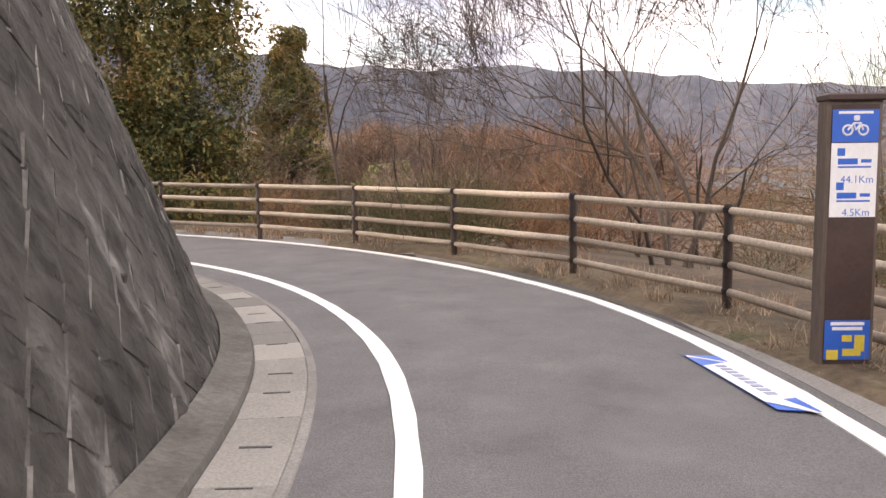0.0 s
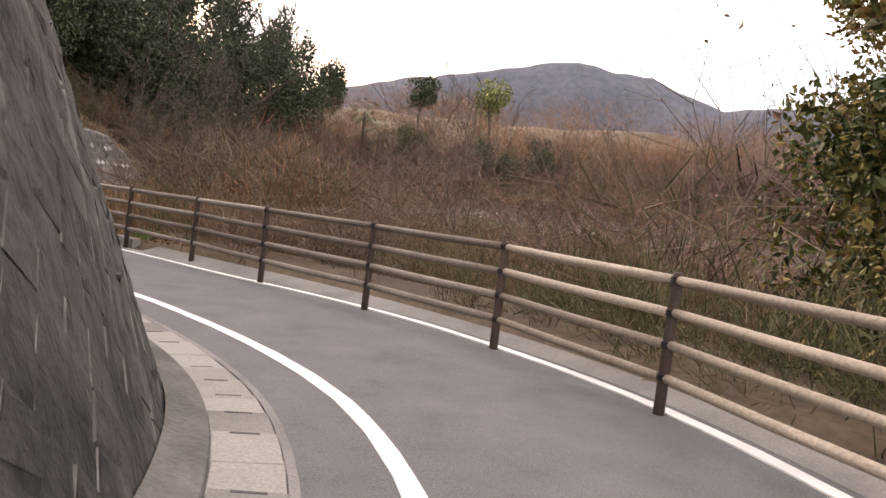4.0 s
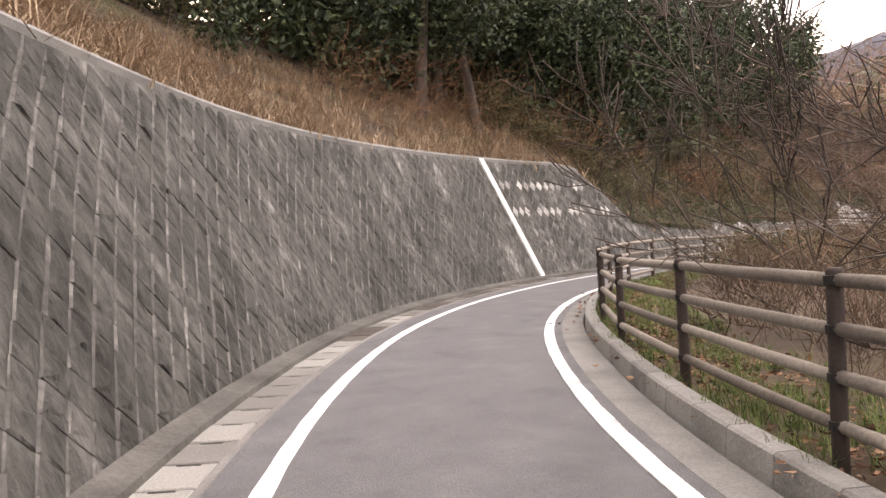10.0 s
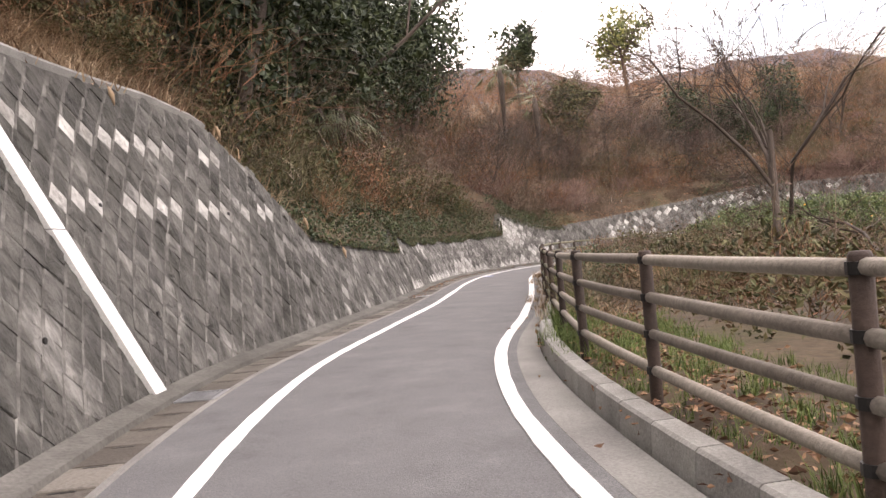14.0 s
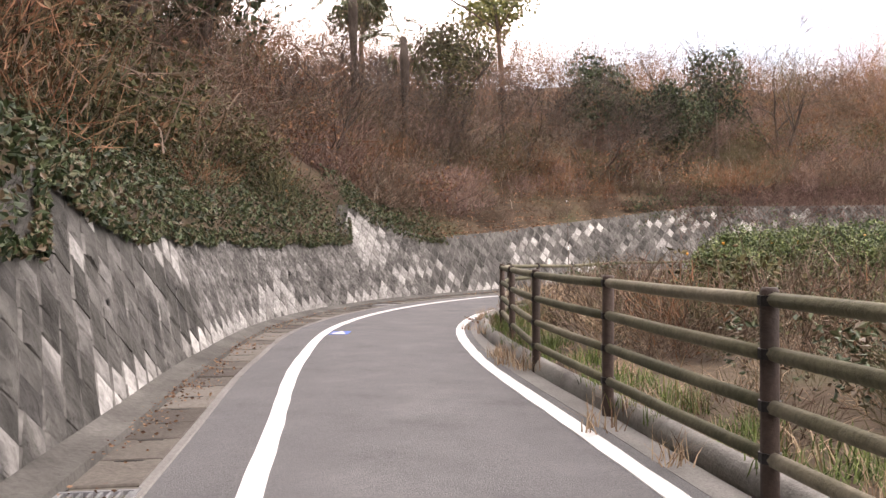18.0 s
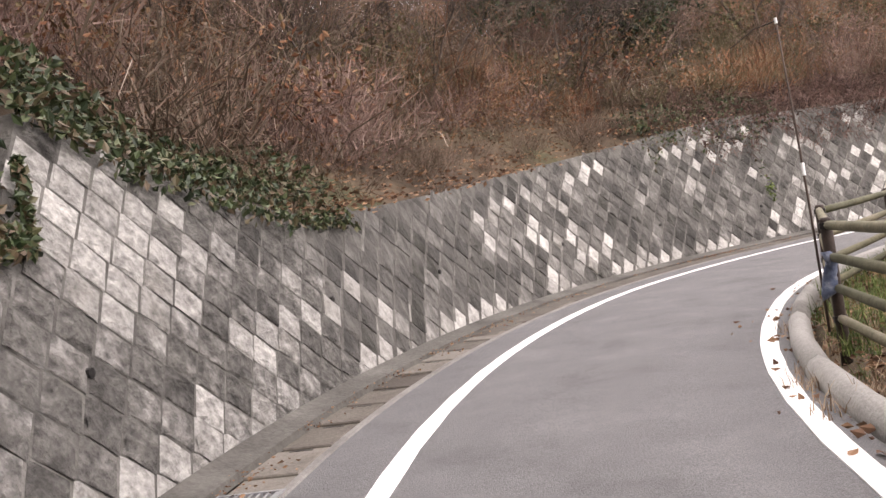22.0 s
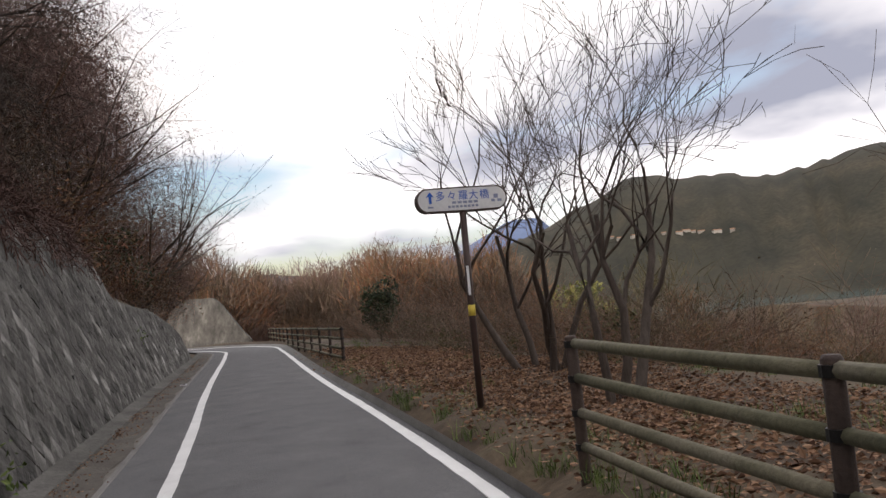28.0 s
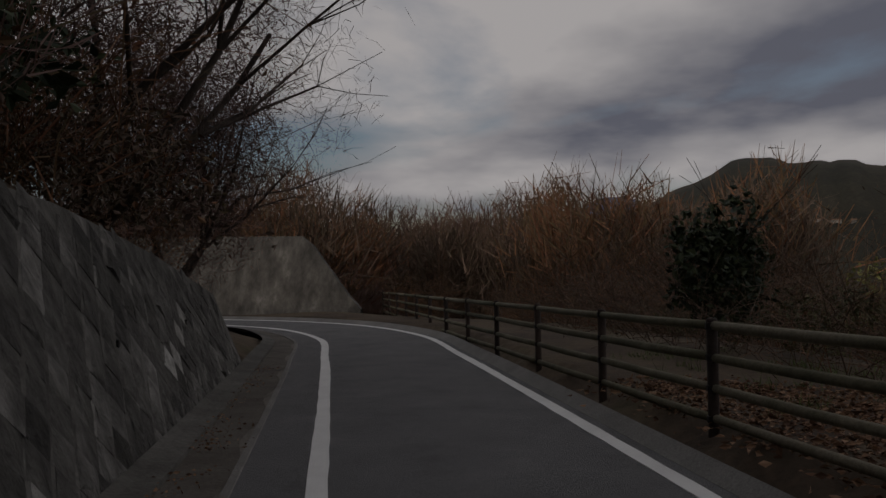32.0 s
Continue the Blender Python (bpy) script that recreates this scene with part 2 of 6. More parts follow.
M = dict(
    asphalt=material("asphalt", [(0.140, 0.139, 0.142), (0.168, 0.167, 0.170), (0.182, 0.181, 0.184), (0.212, 0.211, 0.213)], 1.6, 0.88, 0.6, 110, grain=0.5),
    paint=material("road_paint", [(0.72, 0.72, 0.71), (0.84, 0.84, 0.83)], 2.5, 0.6, 0.15, 90, grain=0.12),
    worn=material("worn_road_paint", [(0.42, 0.41, 0.40), (0.78, 0.78, 0.77), (0.82, 0.82, 0.81), (0.84, 0.84, 0.83)], 4.0, 0.7, 0.3, 70, grain=0.25),
    concrete=material("concrete", [(0.16, 0.153, 0.145), (0.235, 0.227, 0.215), (0.30, 0.292, 0.275)], 1.3, 0.9, 0.35, 60, single=0.25),
    kerb=material("kerb_concrete", [(0.22, 0.21, 0.20), (0.33, 0.32, 0.30), (0.40, 0.39, 0.37)], 2.3, 0.9, 0.4, 55, single=0.3),
    lid=material("gutter_lid_concrete", [(0.20, 0.193, 0.178), (0.28, 0.27, 0.25), (0.35, 0.34, 0.315)], 1.6, 0.9, 0.35, 60, single=0.55),
    lid_old=material("dirty_lid_concrete", [(0.085, 0.073, 0.062), (0.14, 0.125, 0.108), (0.21, 0.192, 0.168)], 2.2, 0.95, 0.5, 35, single=0.4),
    mortar=material("wall_mortar", [(0.065, 0.062, 0.057), (0.10, 0.096, 0.089), (0.135, 0.13, 0.12), (0.18, 0.174, 0.16), (0.28, 0.27, 0.255)], 1.8, 0.95, 1.0, 8, stretch=(1, 1, 0.5), deep=0.08),
    footing=material("dark_footing_concrete", [(0.07, 0.066, 0.06), (0.115, 0.11, 0.10), (0.17, 0.162, 0.15)], 1.2, 0.95, 0.6, 25),
    cane=material("pale_bramble_stem", [(0.16, 0.115, 0.085), (0.27, 0.21, 0.165), (0.38, 0.32, 0.26)], 0.5, 0.9, 0.0, 6, island=0.5, grain=0.2),
    block_dark=material("dark_wall_block", [(0.048, 0.046, 0.041), (0.085, 0.083, 0.074), (0.112, 0.109, 0.10), (0.155, 0.15, 0.138), (0.34, 0.33, 0.31)], 1.3, 0.95, 1.0, 7, island=0.04, stretch=(1, 1, 0.4), deep=0.12, grain=0.7),
    block_rough=material("rough_dark_wall_block", [(0.036, 0.034, 0.031), (0.066, 0.063, 0.058), (0.084, 0.080, 0.074), (0.115, 0.11, 0.102), (0.32, 0.315, 0.30)], 1.6, 0.95, 1.0, 6, island=0.03, stretch=(1, 1, 0.35), deep=0.14, grain=0.75),
    block_mid=material("grey_wall_block", [(0.06, 0.058, 0.054), (0.105, 0.101, 0.095), (0.145, 0.14, 0.13), (0.20, 0.193, 0.182), (0.38, 0.37, 0.35)], 1.6, 0.95, 1.0, 8, island=0.25, stretch=(1, 1, 0.45), deep=0.1, grain=0.65),
    block_pale=material("bleached_wall_block", [(0.28, 0.27, 0.25), (0.46, 0.45, 0.43), (0.64, 0.63, 0.60)], 1.8, 0.95, 0.8, 12, island=0.35, grain=0.55, deep=0.06),
    piece_mid=material("grey_block_piece", [(0.085, 0.081, 0.075), (0.15, 0.145, 0.136), (0.20, 0.193, 0.18), (0.275, 0.265, 0.25), (0.44, 0.43, 0.41)], 4.0, 0.95, 1.0, 13, single=0.22, grain=0.8, deep=0.1),
    piece_pale=material("bleached_block_piece", [(0.30, 0.29, 0.27), (0.46, 0.45, 0.43), (0.62, 0.61, 0.58)], 4.0, 0.95, 0.9, 15, single=0.25, grain=0.7, deep=0.08),
    rim=material("lichen_block_edge", [(0.075, 0.072, 0.066), (0.105, 0.10, 0.093), (0.14, 0.134, 0.124), (0.20, 0.193, 0.18), (0.30, 0.29, 0.27)], 2.6, 0.95, 0.5, 12, island=0.12, grain=0.5, deep=0.05),
    joint=material("white_joint_strip", [(0.70, 0.70, 0.69), (0.80, 0.80, 0.79)], 2.0, 0.7, 0.2, 40, grain=0.25),
    rail=material("fence_rail_timber", [(0.165, 0.14, 0.115), (0.25, 0.217, 0.182), (0.34, 0.30, 0.255)], 1.6, 0.75, 0.35, 35, single=0.4, grain=0.4),
    # same rail timber, with warm sunlight put into its colour
    rail_pale=material("pale_fence_rail_timber", [(0.30, 0.25, 0.20), (0.43, 0.365, 0.29), (0.55, 0.47, 0.38)], 1.6, 0.75, 0.35, 35, single=0.5, grain=0.4),
    rail_green=material("mossy_fence_rail_timber", [(0.075, 0.075, 0.040), (0.145, 0.135, 0.082), (0.235, 0.21, 0.15)], 2.2, 0.8, 0.35, 35, single=0.3, grain=0.4),
    post=material("fence_post_brown", [(0.030, 0.020, 0.016), (0.055, 0.036, 0.029), (0.085, 0.058, 0.047)], 3.0, 0.7, 0.3, 40, single=0.3),
    band=material("fence_band_black", [(0.012, 0.011, 0.011), (0.03, 0.028, 0.027)], 6.0, 0.5, 0.2, 60, metal=0.3),
    steel=material("galvanised_steel", [(0.30, 0.31, 0.33), (0.42, 0.43, 0.45), (0.52, 0.53, 0.55)], 4.0, 0.45, 0.15, 80, metal=0.7),
    soil=material("slope_soil", [(0.045, 0.03, 0.02), (0.085, 0.06, 0.04), (0.13, 0.095, 0.06), (0.075, 0.075, 0.035)], 0.35, 1.0, 0.9, 9, grain=0.5),
    verge=material("verge_soil", [(0.055, 0.042, 0.028), (0.11, 0.085, 0.055), (0.17, 0.13, 0.085), (0.075, 0.085, 0.035)], 0.9, 1.0, 0.9, 14, grain=0.5),
    straw=material("dry_grass", [(0.21, 0.135, 0.085), (0.36, 0.255, 0.165), (0.52, 0.40, 0.275)], 0.5, 0.9, 0.0, 8, island=0.55, grain=0.25),
    green=material("green_grass", [(0.055, 0.085, 0.022), (0.10, 0.15, 0.035), (0.17, 0.22, 0.06)], 0.6, 0.8, 0.0, 8, island=0.5, grain=0.25),
    litter=material("leaf_litter", [(0.10, 0.052, 0.032), (0.21, 0.115, 0.066), (0.36, 0.22, 0.135)], 0.8, 0.9, 0.0, 8, island=0.65, grain=0.25),
    ivy=material("ivy_leaf", [(0.022, 0.038, 0.016), (0.052, 0.080, 0.030), (0.10, 0.125, 0.055), (0.12, 0.085, 0.05)], 0.9, 0.5, 0.0, 8, island=0.55, grain=0.25),
    citrus=material("citrus_leaf", [(0.034, 0.060, 0.020), (0.078, 0.118, 0.038), (0.18, 0.22, 0.075)], 0.7, 0.45, 0.0, 8, island=0.5, grain=0.2),
    evergreen=material("evergreen_leaf", [(0.012, 0.022, 0.009), (0.028, 0.045, 0.016), (0.058, 0.075, 0.028)], 0.25, 0.6, 0.0, 6, island=0.5, grain=0.25),
    cedar=material("cedar_needles", [(0.03, 0.046, 0.015), (0.075, 0.092, 0.026), (0.20, 0.165, 0.042), (0.26, 0.145, 0.045)], 0.55, 0.7, 0.0, 6, island=0.25, grain=0.25),
    palm=material("palm_frond", [(0.03, 0.045, 0.015), (0.07, 0.09, 0.03), (0.13, 0.14, 0.06)], 0.8, 0.5, 0.0, 8, island=0.4, grain=0.25),
    bright=material("sunlit_broadleaf", [(0.06, 0.08, 0.02), (0.14, 0.16, 0.04), (0.26, 0.26, 0.08)], 0.5, 0.6, 0.0, 8, island=0.5, grain=0.25),
    twig=material("brown_twigs", [(0.055, 0.036, 0.027), (0.14, 0.092, 0.070), (0.10, 0.080, 0.052), (0.25, 0.18, 0.14), (0.17, 0.09, 0.062)], 0.42, 0.9, 0.0, 6, island=0.2, grain=0.25),
    rust=material("russet_twigs", [(0.075, 0.036, 0.024), (0.22, 0.095, 0.050), (0.15, 0.115, 0.062), (0.34, 0.17, 0.095), (0.12, 0.062, 0.040)], 0.42, 0.9, 0.0, 6, island=0.2, grain=0.25),
    rosy=material("rosy_twigs", [(0.10, 0.060, 0.050), (0.21, 0.135, 0.115), (0.31, 0.215, 0.185)], 0.5, 0.9, 0.0, 6, island=0.3, grain=0.25),
    olivetwig=material("olive_brown_twigs", [(0.055, 0.050, 0.026), (0.105, 0.095, 0.048), (0.165, 0.14, 0.08)], 0.5, 0.9, 0.0, 6, island=0.3, grain=0.25),
    vine=material("dead_vine", [(0.055, 0.034, 0.029), (0.12, 0.072, 0.060), (0.19, 0.115, 0.095)], 0.9, 0.9, 0.0, 6, island=0.4, grain=0.25),
    olive=material("olive_shrub_leaf", [(0.036, 0.040, 0.017), (0.080, 0.085, 0.032), (0.13, 0.12, 0.052), (0.12, 0.075, 0.04)], 0.4, 0.8, 0.0, 6, island=0.4, grain=0.25),
    bark=material("grey_bark", [(0.045, 0.034, 0.028), (0.085, 0.066, 0.055), (0.14, 0.115, 0.098)], 2.0, 0.95, 0.8, 30, stretch=(1, 1, 0.3)),
    fruit=material("orange_fruit", [(0.62, 0.26, 0.03), (0.72, 0.36, 0.05)], 8.0, 0.45, 0.2, 60, grain=0.1),
    signblue=material("sign_blue", [(0.02, 0.10, 0.48), (0.03, 0.14, 0.58)], 3.0, 0.4, 0.0, 30, grain=0.1),
    signpale=material("faded_sign_blue", [(0.24, 0.28, 0.42), (0.32, 0.36, 0.50)], 3.0, 0.5, 0.0, 30, grain=0.15),
    signwhite=material("sign_white", [(0.72, 0.73, 0.75), (0.80, 0.81, 0.82)], 3.0, 0.4, 0.0, 30, grain=0.1),
    signbrown=material("sign_post_brown", [(0.045, 0.026, 0.022), (0.065, 0.039, 0.033)], 3.0, 0.55, 0.1, 40, grain=0.2),
    postside=material("weathered_brown_timber", [(0.085, 0.062, 0.050), (0.13, 0.10, 0.082), (0.17, 0.135, 0.11)], 2.0, 0.8, 0.2, 40, stretch=(1, 1, 0.2), grain=0.3),
    signyellow=material("sign_yellow", [(0.60, 0.46, 0.05), (0.70, 0.55, 0.08)], 3.0, 0.5, 0.0, 30, grain=0.15),
    cloth=material("faded_blue_cloth", [(0.05, 0.07, 0.13), (0.12, 0.15, 0.23), (0.42, 0.44, 0.48)], 9.0, 0.9, 0.3, 40),
    hill=material("wooded_hill", [(0.016, 0.018, 0.012), (0.034, 0.033, 0.021), (0.060, 0.050, 0.031)], 0.02, 1.0, 0.0, 0.35, grain=0.6),
    # distance haze is put into the next two mountain colours
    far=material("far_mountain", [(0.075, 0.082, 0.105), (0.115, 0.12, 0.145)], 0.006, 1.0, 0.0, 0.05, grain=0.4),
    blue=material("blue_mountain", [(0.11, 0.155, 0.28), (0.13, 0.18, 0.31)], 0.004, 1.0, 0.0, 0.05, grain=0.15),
    water=material("lake_water", [(0.05, 0.085, 0.085), (0.07, 0.11, 0.105)], 0.05, 0.12, 0.3, 1.5, grain=0.15),
)


# ---- the road's line and the tables along it ----
REF = np.array([
    (-4.19, -8.69), (-3.03, -4.86), (-1.86, -1.04), (-0.76, 2.81), (-0.49, 6.78), (-1.49, 10.63), (-3.75, 13.91), (-6.98, 16.22),
    (-10.84, 17.14), (-14.84, 17.10), (-18.84, 16.95), (-22.83, 17.16), (-26.74, 18.01), (-30.50, 19.35), (-34.08, 21.13), (-37.37, 23.40),
    (-40.30, 26.11), (-42.87, 29.18), (-44.97, 32.58), (-47.01, 36.02), (-49.15, 39.40), (-51.27, 42.79), (-52.98, 46.40), (-53.79, 50.30),
    (-53.55, 54.29), (-52.34, 58.09), (-50.08, 61.37), (-47.11, 64.03), (-43.64, 66.01), (-39.93, 67.51), (-36.20, 68.95), (-32.50, 70.47),
    (-28.82, 72.04), (-25.13, 73.57), (-21.42, 75.07), (-17.70, 76.56), (-14.00, 78.08), (-10.36, 79.72), (-7.31, 82.20), (-5.47, 85.66),
    (-5.13, 89.58), (-6.09, 93.42), (-8.12, 96.82),
])


def spline(pts, n=16):
    p = np.r_[[2 * pts[0] - pts[1]], pts, [2 * pts[-1] - pts[-2]]]
    t = np.arange(n)[:, None] / n
    rows = [0.5 * (2 * b + (c - a) * t + (2 * a - 5 * b + 4 * c - d) * t * t + (3 * b - a - 3 * c + d) * t**3) for a, b, c, d in zip(p, p[1:], p[2:], p[3:])]
    return np.r_[np.concatenate(rows), [pts[-1]]]


LINE = spline(REF)
ALONG = np.r_[0, np.cumsum(np.hypot(*np.diff(LINE, axis=0).T))]
TAN = np.gradient(LINE, axis=0)
TAN /= np.linalg.norm(TAN, axis=1)[:, None]
NOR = np.c_[-TAN[:, 1], TAN[:, 0]]


def table(*pairs):
    xs, ys = np.array(pairs, float).T
    return lambda s: np.interp(s, xs, ys)


LEFT = table((0, .95), (12, .88), (20, .95), (24, .98), (28, 1.07), (32, 1.22), (34.5, 1.25), (36, 1.20), (38, 1.15), (41, 1.11), (48, 1.14), (60, 1.08), (72, .98), (76, .93), (84, .95), (92, 1.13), (100, 1.36), (106, 1.38), (112, 1.20), (120, 1.03), (136, .99), (168, .97))
RIGHT = table((0, -1.0), (12, -1.18), (15, -1.25), (17, -1.33), (20, -1.24), (24, -1.18), (28, -1.17), (30, -1.10), (32, -1.02), (35, -.88), (40, -.92), (43, -.90), (47.5, -.92), (52, -.92), (56, -.90), (65, -.89), (72, -1.06), (80, -.97), (90, -.86), (100, -1.06), (104, -1.12), (108, -1.0), (116, -1.16), (128, -1.08), (144, -.97), (168, -1.0))
WALL = table((0, 2.08), (12, 1.95), (20, 1.97), (32, 2.22), (44, 2.09), (52, 2.05), (68, 2.2), (76, 2.03), (84, 1.99), (92, 2.24), (100, 2.4), (108, 2.68), (112, 2.6), (120, 2.15), (132, 2.05), (168, 2.0))
TOP = table((0, 4.2), (24, 4.0), (28, 3.4), (34, 2.75), (40, 2.85), (45, 3.05), (55, 3.18), (60, 3.3), (66, 3.45), (70, 3.5), (71.3, 3.35), (72.5, 2.6), (73.7, 1.55), (75, 1.4), (80.4, 1.15), (80.8, 1.3), (81.4, 1.75), (83, 1.4), (90, 1.4), (92.4, 1.5), (92.8, 2.3), (94.2, 1.85), (95.6, 1.5), (98.5, 1.75), (102, 2.2), (106, 2.75), (112, 2.8), (120, 3.1), (128.5, 3.25), (130.7, 3.15), (131.4, 2.9), (132, 1.9), (135, 1.8), (138, 1.7), (140.5, 1.42), (143.4, 0.95))
KERB = table((37.6, -1.40), (44, -1.37), (52, -1.47), (60, -1.38), (68, -1.42), (76, -1.38), (84, -1.30), (88, -1.15), (94, -1.06), (100, -1.28), (104, -1.36), (108, -1.24), (112, -1.4))
FENCE = table((4, -2.3), (12, -2.25), (16.2, -2.06), (18.3, -2.05), (20, -1.97), (24.5, -1.86), (31, -1.72), (36, -1.62), (40, -1.45), (43, -1.42), (52, -1.50), (56, -1.48), (64, -1.56), (70, -1.60), (76, -1.56), (87, -1.50), (95, -1.45), (104, -1.75), (108, -1.68), (119, -1.74))
FOOT = table((4, 0.03), (14, 0.05), (18, .12), (24, .15), (30, .24), (44, .26), (52, .20), (66, .19), (72, .11), (88, .10), (92, .06), (95, .01), (97.5, .04), (104, .06), (119, .12))
BATTER = 0.40
BANK = table((8, 0), (14, .02), (20, .05), (24, .07), (28, .09), (31, .11), (34, .08), (38, .06), (60, .05), (70, .02), (76, 0), (168, 0))
flat_kerb = KERB
KERB = lambda s: flat_kerb(s) * (1 - BANK(s) / 1.22)


def at(s, off, z=0.0):
    """Points beside the road's line: s metres along it, off to its left, z up."""
    s, off, z = np.broadcast_arrays(np.asarray(s, float), off, z)
    p = [np.interp(s, ALONG, LINE[:, i]) + off * np.interp(s, ALONG, NOR[:, i]) for i in (0, 1)]
    return np.stack([*p, z], -1)


def heading(s):
    return math.atan2(np.interp(s, ALONG, TAN[:, 1]), np.interp(s, ALONG, TAN[:, 0]))


# ---- mesh helpers ----
def fast(name, verts, faces, mats, smooth=False, uses=None):
    """An object from arrays; all faces have the same number of corners."""
    verts, faces = np.asarray(verts, np.float32).reshape(-1, 3), np.asarray(faces, np.int32)
    me = bpy.data.meshes.new(name)
    k = faces.shape[1]
    me.vertices.add(len(verts)), me.loops.add(faces.size), me.polygons.add(len(faces))
    me.vertices.foreach_set("co", verts.ravel())
    me.loops.foreach_set("vertex_index", faces.ravel())
    me.polygons.foreach_set("loop_start", np.arange(0, faces.size, k, dtype=np.int32))
    for m in mats if isinstance(mats, (list, tuple)) else [mats]:
        me.materials.append(m)
    if uses is not None:
        me.polygons.foreach_set("material_index", np.asarray(uses, np.int32))
    me.polygons.foreach_set("use_smooth", np.full(len(faces), smooth))
    me.update(calc_edges=True)
    return new(name, me)


def part(name, verts, faces, mat, parent, label="", smooth=False, uses=None):
    ob = fast(name, verts, faces, mat, smooth, uses)
    ob.parent = parent
    return tagged(ob, label) if label else ob


def join(pieces):
    """Joins (verts, faces) pairs."""
    vs, fs, n = [], [], 0
    for v, f in pieces:
        vs.append(np.asarray(v, float)), fs.append(np.asarray(f) + n)
        n += len(v)
    return np.concatenate(vs), np.concatenate(fs)


def sweep(ss, rows):
    """A strip along s through the cross-section rows of (off, z), functions or numbers."""
    cols = [at(ss, off(ss) if callable(off) else off, z(ss) if callable(z) else z) for off, z in rows]
    v = np.stack(cols, 1)
    n, k = v.shape[:2]
    i, j = np.meshgrid(np.arange(n - 1), np.arange(k - 1), indexing="ij")
    a = (i * k + j).ravel()
    return v.reshape(-1, 3), np.c_[a, a + k, a + k + 1, a + 1]


def box(lo, hi, bevel=0.0):
    """A box with its edges cut, as quads."""
    (x0, y0, z0), (x1, y1, z1) = lo, hi
    if not bevel:
        v = [(x, y, z) for x in (x0, x1) for y in (y0, y1) for z in (z0, z1)]
        return np.array(v, float), np.array([(0, 1, 3, 2), (4, 6, 7, 5), (0, 4, 5, 1), (2, 3, 7, 6), (0, 2, 6, 4), (1, 5, 7, 3)])
    b = bevel
    rings = [(z0, b), (z0 + b, 0), (z1 - b, 0), (z1, b)]
    v = [p for z, c in rings for p in ((x0 + c, y0 + c, z), (x1 - c, y0 + c, z), (x1 - c, y1 - c, z), (x0 + c, y1 - c, z))]
    f = [(4 * r + i, 4 * r + (i + 1) % 4, 4 * r + 4 + (i + 1) % 4, 4 * r + 4 + i) for r in range(3) for i in range(4)]
    return np.array(v, float), np.array(f + [(3, 2, 1, 0), (12, 13, 14, 15)])


def tube(points, radii, sides=8, caps=True):
    """A tapered tube along points, as quads; closed by small cones of quads."""
    p, r = np.asarray(points, float), np.broadcast_to(np.asarray(radii, float), len(points))
    if caps:
        p, r = np.r_[p[:1], p, p[-1:]], np.r_[0.001, r, 0.001]
    d = np.gradient(np.asarray(points, float), axis=0) if not caps else np.gradient(np.r_[p[1:2] - (p[2:3] - p[1:2]), p[1:-1], p[-2:-1] + (p[-2:-1] - p[-3:-2])], axis=0)
    d /= np.linalg.norm(d, axis=1)[:, None] + 1e-9
    up = np.where(np.abs(d[:, 2:3]) > 0.9, [[1.0, 0, 0]], [[0, 0, 1.0]])
    a = np.cross(d, up)
    a /= np.linalg.norm(a, axis=1)[:, None] + 1e-9
    b = np.cross(d, a)
    w = np.arange(sides) * 2 * np.pi / sides
    v = p[:, None] + r[:, None, None] * (np.cos(w)[None, :, None] * a[:, None] + np.sin(w)[None, :, None] * b[:, None])
    i, j = np.meshgrid(np.arange(len(p) - 1), np.arange(sides), indexing="ij")
    q = np.stack([i * sides + j, i * sides + (j + 1) % sides, (i + 1) * sides + (j + 1) % sides, (i + 1) * sides + j], -1)
    return v.reshape(-1, 3), q.reshape(-1, 4)


def thing(name, label, category, group="", kind="", place=(0, 0, 0)):
    ob = new(name)
    ob.location = place
    return tagged(ob, label, category, group, kind)


rng = np.random.default_rng(7)


# ---- ground ----
def smoothstep(a, b, x):
    t = np.clip((x - a) / (b - a), 0, 1)
    return t * t * (3 - 2 * t)


def beside(xy):
    """For points of the plan: metres along the line, and the offset to its left."""
    s, off = np.empty(len(xy)), np.empty(len(xy))
    for i in range(0, len(xy), 4000):
        d = xy[i:i + 4000, None] - LINE[None]
        k = (d**2).sum(-1).argmin(1)
        v = xy[i:i + 4000] - LINE[k]
        s[i:i + 4000] = ALONG[k] + (v * TAN[k]).sum(1)
        side = (v * NOR[k]).sum(1)
        off[i:i + 4000] = np.where(side >= 0, 1, -1) * np.hypot(*v.T)
    return s, off


def bumps(xy, size, seed):
    """Smooth noise in the plan, about -1 to 1."""
    g = np.random.default_rng(seed).uniform(-1, 1, (64, 64))
    u = xy / size
    i, f = np.floor(u).astype(int), u - np.floor(u)
    f = f * f * (3 - 2 * f)
    def c(a, b):
        return g[(i[:, 0] + a) % 64, (i[:, 1] + b) % 64]
    return (c(0, 0) * (1 - f[:, 0]) + c(1, 0) * f[:, 0]) * (1 - f[:, 1]) + (c(0, 1) * (1 - f[:, 0]) + c(1, 1) * f[:, 0]) * f[:, 1]


BASIN = table((0, 1.6), (30, 1.8), (44, 1.3), (56, 0.9), (75, 1.2), (92, 0.6), (112, 0.5), (124, 0.9), (150, 1.2))
RISE = table((0, .75), (30, .62), (70, .60), (76, 1.05), (90, 1.0), (94, .75), (98, .55), (118, .55), (130, .7), (150, .5))


